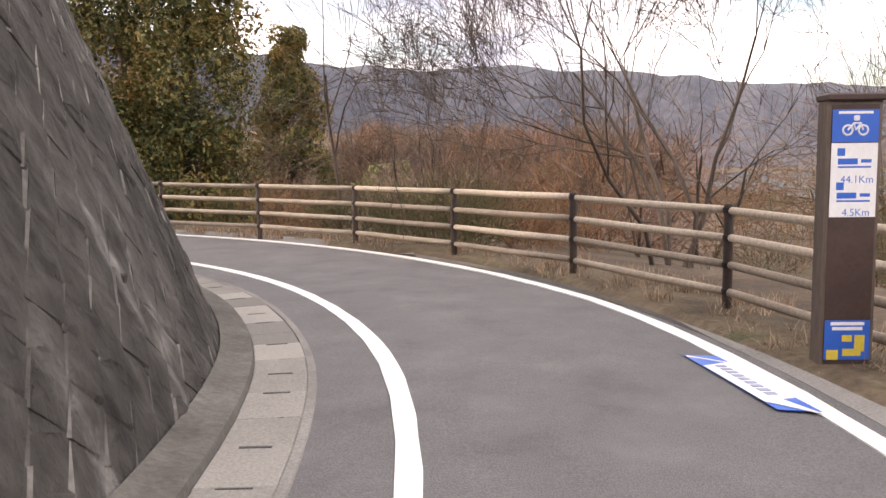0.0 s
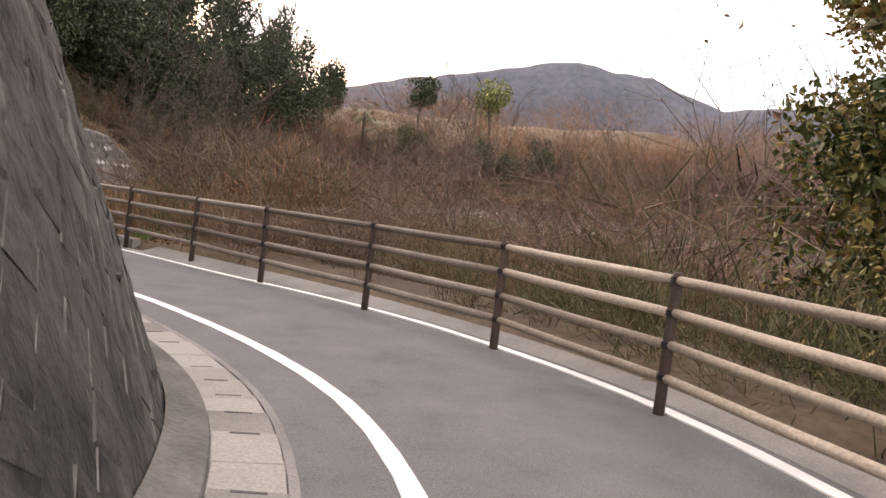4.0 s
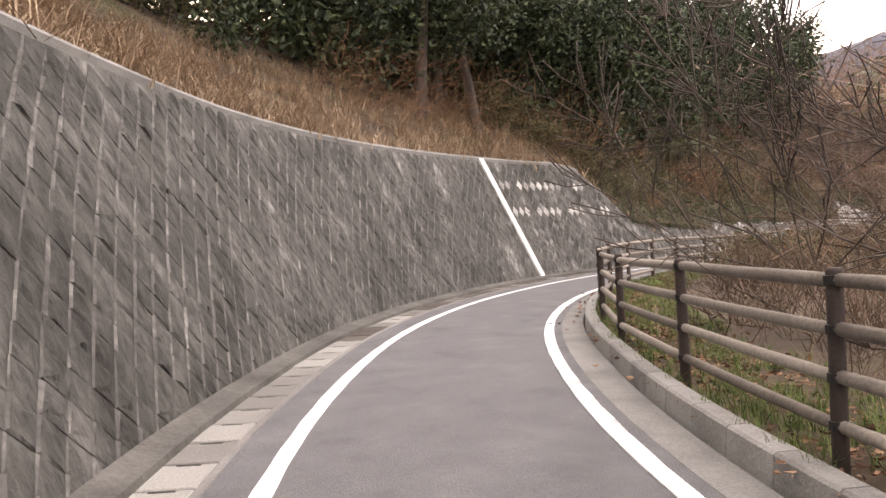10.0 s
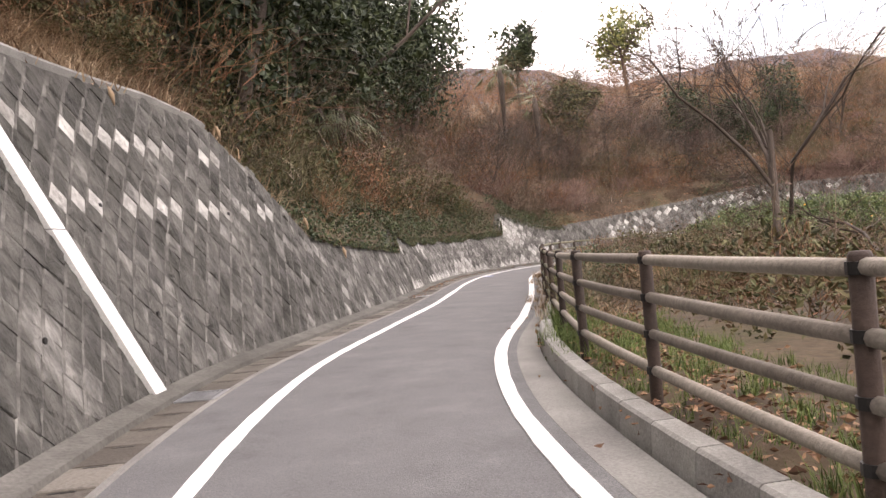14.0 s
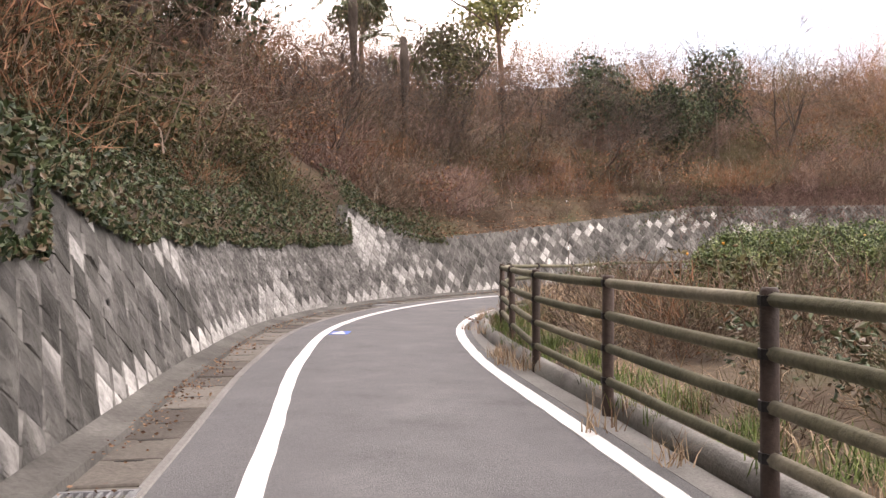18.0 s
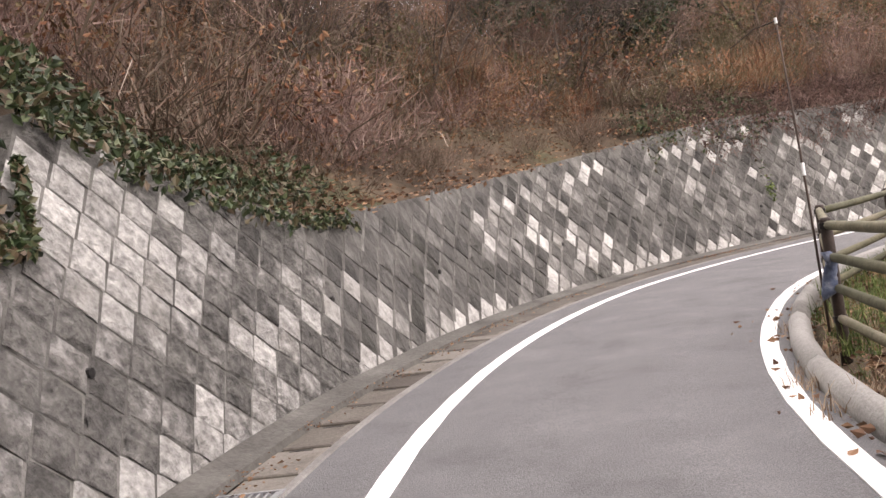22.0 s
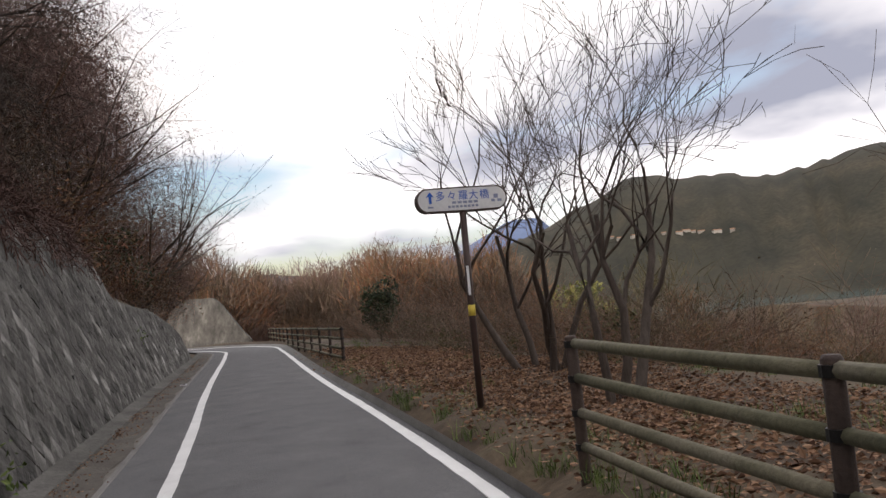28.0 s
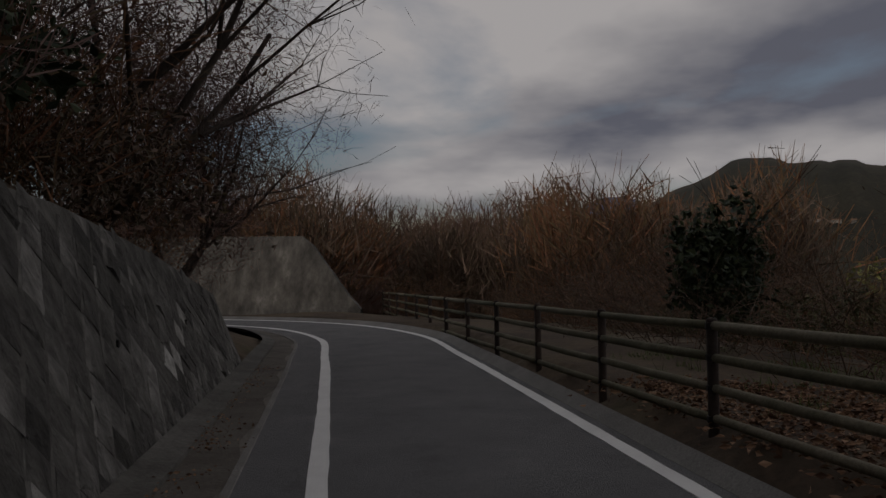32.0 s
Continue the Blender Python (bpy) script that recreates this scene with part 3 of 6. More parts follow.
def height(xy, clear=0.0):
    xy = np.asarray(xy, float).reshape(-1, 2)
    s, off = beside(xy)
    top, base = TOP(s), WALL(s)
    d = off - base - BATTER * top
    near = np.clip(d, 0, 8)
    hill = top - 0.12 + RISE(s) * near + 0.22 * np.clip(d - 8, 0, 40)
    hill = hill + bumps(xy, 5, 1) * 0.35 * smoothstep(0.5, 4, d) + bumps(xy, 23, 2) * 1.5 * smoothstep(6, 25, d)
    hill = np.where(s > 143.0, .02 + 0.35 * np.clip(off - 2.2, 0, 12), hill)
    e = -off
    low = FOOT(s) - 0.05 - BASIN(s) * smoothstep(2.1, 15, e) + bumps(xy, 4, 3) * 0.12 * smoothstep(2, 4, e)
    low = low - 9 * smoothstep(25, 130, xy[:, 0]) * smoothstep(4, 60, e)
    low = low - 6 * smoothstep(6, 38, e) * smoothstep(116, 124, s) * (1 - smoothstep(66, 78, xy[:, 1]))
    z = np.where((d > clear) | ((s > 143) & (off > 2.0)), hill, np.where(off > 0, -0.25, np.where(e > 1.55, low, -0.25)))
    r = np.hypot(xy[:, 0] + 25, xy[:, 1] - 45)
    wide = np.where(xy[:, 0] > 60, -16.0, 10 + bumps(xy, 60, 4) * 4)
    wide = wide + (-16 - wide) * smoothstep(0, 60, xy[:, 0])
    k = smoothstep(70, 150, r)
    return z * (1 - k) + wide * k


def graded(lo, hi, step):
    """Even steps between lo and hi, and wider and wider ones out to the horizon."""
    out = [hi]
    w = step
    while out[-1] < hi + 3500:
        w *= 1.32
        out.append(out[-1] + w)
    out = np.array(out)
    return np.r_[(lo + hi - out[1:])[::-1] , np.arange(lo, hi, step), out]


gx, gy = graded(-84, 30, 0.7), graded(-22, 112, 0.7)
mx, my = np.meshgrid(gx, gy, indexing="ij")
flat = np.c_[mx.ravel(), my.ravel()]
gi, gj = np.meshgrid(np.arange(len(gx) - 1), np.arange(len(gy) - 1), indexing="ij")
ga = (gi * len(gy) + gj).ravel()
ground = fast("ground", np.c_[flat, height(flat, .72)], np.c_[ga, ga + len(gy), ga + len(gy) + 1, ga + 1], M["soil"], True)
tagged(ground, "brown earth slopes with leaf litter round the road", "ground", kind="structure")
water = fast("water", [(45, -400, -13), (1400, -400, -13), (1400, 900, -13), (45, 900, -13)], [(0, 1, 2, 3)], M["water"])
tagged(water, "grey-green lake below the hillside", "lake", kind="structure")

S_EDGE = np.arange(.5, 143, .5)
slope_edge = fast("ground_edge", *sweep(S_EDGE, [(lambda s: WALL(s) + BATTER * TOP(s) + .24, lambda s: TOP(s) - .03)] + [((lambda s, k=k: WALL(s) + BATTER * TOP(s) + k), (lambda s, k=k: TOP(s) - .10 + RISE(s) * k)) for k in (.6, 1.0, 1.7)]), M["soil"], True)
tagged(slope_edge, "earth edge along the top of the retaining wall", "ground", kind="structure")

# ---- distant hills ----
def ridge(name, label, mat, far, crest, seed, rough, foot=-20, a0=-180, a1=180, deep=400):
    """A ridge round the place: its height over the horizon, in degrees, by the heading in degrees left of +y."""
    a = np.arange(a0, a1 + 0.01, 0.5)
    r = np.random.default_rng(seed)
    e = crest(a) + sum(np.interp(a, np.linspace(a0, a1, n), r.uniform(-1, 1, n)) * w for n, w in ((int((a1 - a0) / 9) + 3, rough), (int((a1 - a0) / 2.5) + 3, rough * .35), (int((a1 - a0) / .8) + 3, rough * .16)))
    h = np.tan(np.radians(e)) * far
    k = np.linspace(0, 1, 7)
    dist = far - deep * (1 - k[None]) + 0 * a[:, None]
    z = foot + (h[:, None] - foot) * np.sin(k[None] * np.pi / 2) ** 1.3 + np.interp(a, np.linspace(a0, a1, 240), r.uniform(-1, 1, 240))[:, None] * far * .006 * np.sin(k[None] * np.pi)
    t = np.radians(a)[:, None]
    v = np.stack([-25 - np.sin(t) * dist, 45 + np.cos(t) * dist, z], -1)
    i, j = np.meshgrid(np.arange(len(a) - 1), np.arange(6), indexing="ij")
    q = (i * 7 + j).ravel()
    ob = fast(name, v, np.c_[q, q + 7, q + 8, q + 1], mat, True)
    return tagged(ob, label, "mountain", kind="structure")


# grey-blue and blue here stand for haze over the distance
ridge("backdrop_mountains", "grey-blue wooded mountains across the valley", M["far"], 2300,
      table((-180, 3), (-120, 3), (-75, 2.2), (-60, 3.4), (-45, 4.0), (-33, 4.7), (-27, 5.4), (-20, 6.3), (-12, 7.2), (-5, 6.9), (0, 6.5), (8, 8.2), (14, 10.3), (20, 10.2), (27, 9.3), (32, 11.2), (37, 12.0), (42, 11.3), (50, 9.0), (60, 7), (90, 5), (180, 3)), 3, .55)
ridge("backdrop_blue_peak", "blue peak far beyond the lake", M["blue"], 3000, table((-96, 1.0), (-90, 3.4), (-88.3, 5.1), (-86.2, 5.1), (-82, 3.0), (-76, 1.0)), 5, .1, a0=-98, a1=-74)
lake_hill = ridge("backdrop_lake_hill", "dark wooded hill on the far shore of the lake", M["hill"], 760,
      table((-180, 5), (-150, 6), (-130, 7.6), (-118, 8.0), (-112, 7.6), (-107, 7.2), (-103, 6.5), (-99, 6.7), (-96.5, 6.9), (-94.9, 7.2), (-93, 6.9), (-90.5, 5.7), (-86, 4.2), (-82, 2.4), (-77, .6), (-72, -1.5)), 6, .3, foot=-13, a0=-180, a1=-72, deep=330)

# ---- road surface ----
S_ALL = np.arange(0.5, 166.01, 0.5)
edge = lambda s: WALL(s) - 0.535
outer = lambda s: np.where((s > 37.6) & (s < 112.2), KERB(s) + 0.02, FENCE(s) + np.where(s < 21, .62, np.where(s < 112, 0.22, 0.45)))
lip = lambda s: RIGHT(s) - 0.16
road = fast("road", *sweep(S_ALL, [(edge, 0.0), (lambda s: LEFT(s) * .5, lambda s: 0.012 + .25 * BANK(s)), (0.0, lambda s: 0.018 + .5 * BANK(s)), (lambda s: RIGHT(s) * .5, lambda s: 0.012 + .75 * BANK(s)), (lip, BANK)]), M["asphalt"], True)
tagged(road, "worn grey asphalt lane between white edge lines", "road", kind="structure")
side = fast("pavement_edge", *sweep(S_ALL, [(lip, lambda s: BANK(s) + .002), (outer, lambda s: np.where((s > 37.6) & (s < 112.2), BANK(s) - .004, np.maximum(BANK(s), FOOT(s) * .75) - .004)), (lambda s: outer(s) - 0.02, -0.22)]), M["concrete"], False)
tagged(side, "pale concrete strip beside the asphalt", "road edge", kind="structure")


verge = fast("ground_verge", *sweep(np.arange(2, 22.6, .4), [(lambda s: FENCE(s) + .64 + .05 * np.sin(s * 2.7), lambda s: BANK(s) - .02), (lambda s: FENCE(s) + .5, lambda s: FOOT(s) * .8 + .012), (lambda s: FENCE(s) + .1, lambda s: FOOT(s)), (lambda s: FENCE(s) - .5, lambda s: FOOT(s) - .06)]), M["verge"], True)
tagged(verge, "strip of dry earth along the foot of the fence", "verge", kind="structure")


def edge_line(name, off, s0, s1, mat, label):
    ss = np.linspace(s0, s1, int((s1 - s0) / .4) + 1)
    wob = lambda k: (lambda s: off(s) + k + 0.004 * np.sin(s * 7.3 + k * 90) + 0.003 * np.sin(s * 17.1 + k * 31))
    zz = lambda s: 0.010 + 0.012 * np.clip(1 - np.abs(off(s)), 0, 1) + (BANK(s) if off is RIGHT else .14 * BANK(s))
    ob = fast(name, *sweep(ss, [(wob(.064), -.01), (wob(.059), zz), (wob(-.059), zz), (wob(-.064), -.01)]), mat)
    tagged(ob, label, "road marking", kind="structure")


edge_line("left_edge_line", LEFT, 1, 165, M["paint"], "solid white edge line on the asphalt")
edge_line("right_edge_line_a", RIGHT, 1, 36, M["paint"], "solid white edge line on the asphalt")
edge_line("right_edge_line_b", RIGHT, 36, 66, M["worn"], "white edge line with scuffed paint")
edge_line("right_edge_line_c", RIGHT, 66, 96, M["paint"], "solid white edge line on the asphalt")
edge_line("right_edge_line_d", RIGHT, 96, 110, M["paint"], "solid white edge line on the asphalt")
edge_line("right_edge_line_e", RIGHT, 110, 165, M["paint"], "solid white edge line on the asphalt")

# ---- wall: footing, backing and blocks ----
S_WALL = np.r_[np.arange(0.5, 143.3, 0.3)]
front = lambda s: WALL(s)
for s0_, s1_, m_, l_ in ((.5, 66.5, "footing", "low concrete footing along the retaining wall"), (66.5, 158, "footing", "low dirty footing along the retaining wall")):
    foot_strip = fast("wall_footing", *sweep(np.arange(s0_, s1_ + .01, .3), [(lambda s: WALL(s) - .20, 0.0), (lambda s: WALL(s) - .19, .055), (lambda s: WALL(s) - .05, .075), (lambda s: WALL(s) + .02, .10)]), M[m_])
    tagged(foot_strip, l_, "wall footing", kind="structure")
crest = lambda s: WALL(s) + BATTER * TOP(s)
wall = fast("wall_retaining", *sweep(S_WALL, [(lambda s: WALL(s) + .012, 0.0)] + [((lambda s, k=k: WALL(s) + .012 + BATTER * TOP(s) * k), (lambda s, k=k: TOP(s) * k)) for k in (.25, .5, .75, 1.0)] + [(lambda s: crest(s) + .05, TOP), (lambda s: crest(s) + .30, lambda s: TOP(s) - .01), (lambda s: crest(s) + .32, lambda s: TOP(s) - .6)]), M["mortar"])
tagged(wall, "grey retaining wall of rough diagonal blocks above the road", "retaining wall", kind="structure")
coping = lambda a, b: sweep(np.arange(a, b + .01, .3), [(lambda s: crest(s) + .005, lambda s: TOP(s) - .10), (lambda s: crest(s) - .03, lambda s: TOP(s) + .02), (lambda s: crest(s) + .02, lambda s: TOP(s) + .07), (lambda s: crest(s) + .25, lambda s: TOP(s) + .06), (lambda s: crest(s) + .27, lambda s: TOP(s) - .1)])
for a, b in ((3, 71.4), (74.2, 80.2)):
    ob = fast("wall_coping", *coping(a, b), M["concrete"])
    tagged(ob, "thin concrete coping on top of the wall", "wall coping", kind="structure")

# One diamond of the diagonal bond: its face swells out from the joint.
DW, DH = 0.335, 0.345


def diamond(seed):
    """A rough block; the joint is a shallow crack, wider on the upper rear edge, which has its own tone."""
    r = np.random.default_rng(seed)
    ring = np.array([(-DW / 2, 0), (0, -DH / 2), (DW / 2, 0), (0, DH / 2)])
    worn_ = np.array([(.020, -.012), (0, 0), (0, 0), (.020, -.012)]) * r.uniform(.3, 1.3)
    o, m, k = ring * 1.0, ring * 0.965 + worn_ + r.normal(0, .008, (4, 2)), ring * 0.5 + r.normal(0, .025, (4, 2))
    base_ = r.uniform(0, .005)
    v = [(x, -.003, y) for x, y in o] + [(x, -.005 - base_ - r.uniform(0, .006), y) for x, y in m] + [(x, -.008 - base_ - r.uniform(0, .014), y) for x, y in k]
    f = [(4 * a + i, 4 * a + (i + 1) % 4, 4 * a + 4 + (i + 1) % 4, 4 * a + 4 + i) for a in (0, 1) for i in range(4)] + [(8, 9, 10, 11)]
    return np.array(v, float), np.array(f)


KINDS = [diamond(i) for i in range(30)]
LEAN = math.atan(BATTER)
SEC = math.hypot(1, BATTER)
spots = []
n_row = 0
zrow = 0.02
while zrow < 4.3:
    k = np.arange(6, 143 / DW)
    sp = (k + 0.5 * (n_row % 2)) * DW
    ok = TOP(sp) > zrow + DH / SEC * .30
    spots += [(s_, zrow, n_row) for s_ in sp[ok]]
    n_row += 1
    zrow += DH / SEC / 2
spots = np.array(spots)
# bleached blocks come in runs along the rows of the bond
pale_noise = bumps(np.c_[spots[:, 0] * 1.0, spots[:, 2] * .42], 1.5, 11) + 0.75 * bumps(np.c_[spots[:, 0], spots[:, 2] * 1.3], 0.40, 12)
reach = table((0, -2), (66, -2), (68, -.5), (76, -.3), (80, .0), (84, .30), (88, .64), (101, .64), (106, .50), (112, .38), (118, .20), (124, -.05), (132, -.15), (143, -.15))
pale = pale_noise > 1.12 - reach(spots[:, 0])
pale |= (spots[:, 0] > 66.8) & (spots[:, 0] < 72.5) & np.isin(spots[:, 2], (12, 17)) & (rng.random(len(spots)) < .7)
pale |= (spots[:, 0] > 78) & (spots[:, 0] < 112) & (spots[:, 2] < 2) & (bumps(np.c_[spots[:, 0], spots[:, 0]], .9, 15) > .15)
grade = table((0, 0), (65.9, 0), (66.2, .3), (80, .4), (92, .9), (112, .8), (143, .75))
rough_to = rng.uniform(27, 42, len(spots))
lighter = rng.random(len(spots)) < grade(spots[:, 0])
ahead = at(spots[:, 0] + .2, WALL(spots[:, 0] + .2)) - at(spots[:, 0] - .2, WALL(spots[:, 0] - .2))
swing = np.arctan2(ahead[:, 1], ahead[:, 0])
seat = at(spots[:, 0], WALL(spots[:, 0]) + .011 + BATTER * spots[:, 1], spots[:, 1])
ok_part = (spots[:, 0] > 83.0) & (spots[:, 0] < 97.5)
order = np.argsort(np.where(ok_part, np.abs(spots[:, 0] - 90), 999))[:300]
is_part = np.zeros(len(spots), bool)
is_part[order] = True
piles = {"block_rough": [], "block_dark": [], "block_mid": [], "block_pale": []}
RIM = [0, 0, 0, 1, 0, 0, 0, 0, 0]            # the rear edge of a block, in a tone of its own
shared = {}
for q in range(len(spots)):
    which = "block_pale" if pale[q] else ("block_mid" if lighter[q] else ("block_rough" if spots[q, 0] < rough_to[q] else "block_dark"))
    v, f = KINDS[q * 7 % 30]
    turn = Euler((0, 0, swing[q])).to_matrix() @ Euler((-LEAN, 0, 0)).to_matrix()
    if is_part[q]:
        key = (q * 7 % 30, which)
        if key not in shared:
            me = bpy.data.meshes.new("block")
            me.from_pydata(v.tolist(), [], f.tolist())
            me.materials.append(M["piece_pale" if pale[q] else "piece_mid"])
            shared[key] = me
        ob = new("block", shared[key])
        ob.parent = wall
        ob.matrix_local = Matrix.Translation(seat[q]) @ turn.to_4x4()
    else:
        piles[which].append(((v * (rng.uniform(.99, 1.03), rng.uniform(.5, 1.6), rng.uniform(.99, 1.03))) @ np.array(turn).T + seat[q], f))
for which, pile in piles.items():
    v, f = join(pile)
    ob = part("blocks_" + which.split("_")[1], v, f, [M[which], M["rim"]], wall, {"block_rough": "rough dark wall blocks with pale streaks", "block_dark": "dark weathered diagonal wall blocks", "block_mid": "grey diagonal wall blocks", "block_pale": "bleached pale diagonal wall blocks"}[which], uses=np.tile(RIM, len(pile)))
    tagged(ob, kind="stuff")

# white expansion joint up the wall, and small weep holes
sj = 66.98
strip = []
for a, b in ((0.05, 1.62), (1.63, 3.47)):
    p = [at(sj + .12 * sx - .225 * z_, WALL(sj) + .03 + BATTER * z_ - dd, z_) for z_, dd, sx in ((a, .086, -1), (a, .086, 1), (b, .086, 1), (b, .086, -1), (a, -.02, -1), (a, -.02, 1), (b, -.02, 1), (b, -.02, -1))]
    strip.append((np.array(p), np.array([(0, 1, 2, 3), (0, 4, 5, 1), (1, 5, 6, 2), (2, 6, 7, 3), (3, 7, 4, 0)])))
joint = thing("wall_joint_strip", "white painted joint strip running up the retaining wall", "wall joint", kind="structure")
for v, f in strip:
    part("panel", v, f, M["joint"], joint)
holes = []
for s_ in np.arange(14, 142, 2.7):
    for z_ in (0.75, 1.9):
        if TOP(s_) > z_ + .4:
            s2 = s_ + rng.uniform(-.4, .4)
            p = at(s2, WALL(s2) + .03 + BATTER * z_, z_)
            nrm = at(s2, 1.0) - at(s2, 0.0)
            holes.append(tube([p + nrm * .02, p - nrm * .045], [.028, .028], 8))
v, f = join(holes)
tagged(part("weep_pipe", v, f, M["band"], wall, "small dark drain pipes in the wall"), kind="stuff")

# ---- gutter lids, grates ----
lid_v, lid_f = join([box((-.245, -.168, -.06), (.245, .168, 0), .008)])
slot_v, slot_f = box((-.012, -.075, -.004), (.012, .075, .0025))
gutter = thing("gutter", "line of concrete gutter lids along the wall foot", "gutter", kind="structure")
GRATES = [21.9, 32.6, 67.0, 78.9, 92.3, 132.0]
lid_mesh, lid_mesh_old, slot_mesh = bpy.data.meshes.new("lid"), bpy.data.meshes.new("lid"), bpy.data.meshes.new("slot")
for me, (v, f), m in ((lid_mesh, (lid_v, lid_f), "lid"), (lid_mesh_old, (lid_v, lid_f), "lid_old"), (slot_mesh, (slot_v, slot_f), "band")):
    me.from_pydata(v.tolist(), [], f.tolist())
    me.materials.append(M[m])
for s_ in np.arange(4, 100, .5):
    if min(abs(s_ - g) for g in GRATES) < .3:
        continue
    o = WALL(s_) - .365
    m_ = Matrix.Translation(at(s_, o, .012 + rng.uniform(-.003, .004))) @ Euler((0, 0, heading(s_) + rng.uniform(-.006, .006))).to_matrix().to_4x4()
    ob = new("lid", lid_mesh if s_ < rng.uniform(50, 62) else lid_mesh_old)
    ob.parent, ob.matrix_local = gutter, m_
    sl = new("slot", slot_mesh)
    sl.parent, sl.matrix_local = ob, Matrix.Translation((.22, 0, 0))
bed = part("bed", *sweep(np.arange(2, 158, .5), [(lambda s: WALL(s) - .205, -.006), (lambda s: WALL(s) - .535, -.004)]), M["lid_old"], gutter, "dark joints under the lids")
rim = part("rim", *sweep(np.arange(2, 158, .5), [(lambda s: WALL(s) - .538, .011), (lambda s: WALL(s) - .585, .012), (lambda s: WALL(s) - .595, -.01)]), M["concrete"], gutter, "thin concrete edge beside the asphalt")


def grate(s_):
    g = thing("gutter_grate", "galvanised steel drain grate set in the gutter", "drain grate", "drain grates in the gutter")
    g.location, g.rotation_euler = at(s_, WALL(s_) - .37, .0), (0, 0, heading(s_))
    v, f = join([box((-.25, y - .012, -.03), (.25, y + .012, .018)) for y in (-.18, .18)] + [box((x - .012, -.18, -.03), (x + .012, .18, .017)) for x in (-.24, .24)])
    part("frame", v, f, M["steel"], g)
    for k in range(8):
        y = -.155 + k * .0445
        part("bar", *box((-.23, y - .008, -.03), (.23, y + .008, .014)), M["steel"], g)
    part("pit", *box((-.23, -.17, -.09), (.23, .17, -.035)), M["band"], g)


for s_ in GRATES:
    grate(s_)

# dirt and leaves on the far gutter
dirt = fast("gutter_dirt", *sweep(np.arange(97, 158, .4), [(lambda s: WALL(s) - .12, .03), (lambda s: WALL(s) - .35, .022), (lambda s: WALL(s) - .52 + .05 * np.sin(s * 3.1), .006)]), M["lid_old"], True)
tagged(dirt, "brown silt lying in the gutter below the wall", "silt", kind="stuff")

# ---- kerb ----
kerb = thing("kerb", "concrete kerb along the inner side of the bend", "kerb", kind="structure")


def kerb_stone(s0, s1, rounded):
    ss = np.linspace(s0 + .006, s1 - .006, 3)
    if rounded:
        prof = [(.0, -.05), (.0, .05), (-.03, .10), (-.08, .125), (-.13, .10), (-.16, .05), (-.16, -.1)]
    else:
        prof = [(.0, -.05), (-.012, .145), (-.03, .16), (-.145, .162), (-.16, .15), (-.16, -.05)]
    v, f = sweep(ss, [((lambda s, a=a: KERB(s) + a), (lambda s, z=z: BANK(s) + z)) for a, z in prof])
    n = len(prof)
    caps = [[i, i + 1, n - 2 - i, n - 1 - i] for i in range((n - 1) // 2)]
    end = [[2 * n + j for j in c[::-1]] for c in caps]
    return v, np.r_[f, caps, end]


for a in np.arange(38.4, 69.5, .6):
    part("kerbstone", *kerb_stone(a, a + .6, False), M["kerb"], kerb)
for a in np.arange(69.8, 111.8, 2.0):
    part("kerbstone", *kerb_stone(a, a + 2.0, True), M["kerb"], kerb, smooth=True)


# ---- fences ----
RAILS = (.80, .575, .355, .135)


def fence(spots_, label, mats, name="fence", foot=None):
    """Posts at the given places, and four round rails between each two."""
    fn = thing(name, label, "fence")
    p = np.array(spots_)
    pv, pf = tube([(0, 0, -.35), (0, 0, .0), (0, 0, .84), (0, 0, .855)], [.04, .04, .04, .032], 10)
    me = bpy.data.meshes.new("post")
    me.from_pydata(pv.tolist(), [], pf.tolist())
    me.materials.append(M["post"])
    for q in me.polygons:
        q.use_smooth = True
    bands = bpy.data.meshes.new("band")
    bv, bf = tube([(0, 0, -.022), (0, 0, .022)], [.049, .049], 10)
    bands.from_pydata(bv.tolist(), [], bf.tolist())
    bands.materials.append(M["band"])
    for i, q in enumerate(p):
        ob = new("post", me)
        ob.parent, ob.location = fn, q
        ob.rotation_euler = (rng.uniform(-.012, .012), rng.uniform(-.012, .012), rng.uniform(0, 6))
        for z in RAILS:
            b = new("band", bands)
            b.parent, b.location = ob, (0, 0, z)
    for i, (a, b) in enumerate(zip(p, p[1:])):
        d = (b - a) / np.linalg.norm(b - a)
        for z in RAILS:
            za, zb = a + (0, 0, z + rng.uniform(-.006, .006)), b + (0, 0, z + rng.uniform(-.006, .006))
            mid = (za + zb) / 2 + (0, 0, -.006)
            v, f = tube([za + d * .035, za * .7 + mid * .3, mid, zb * .7 + mid * .3, zb - d * .035], np.array([.033, .035, .036, .035, .033]) * rng.uniform(.94, 1.05), 8)
            part("rail", v, f, M[mats(i)], fn, smooth=True)
    return fn


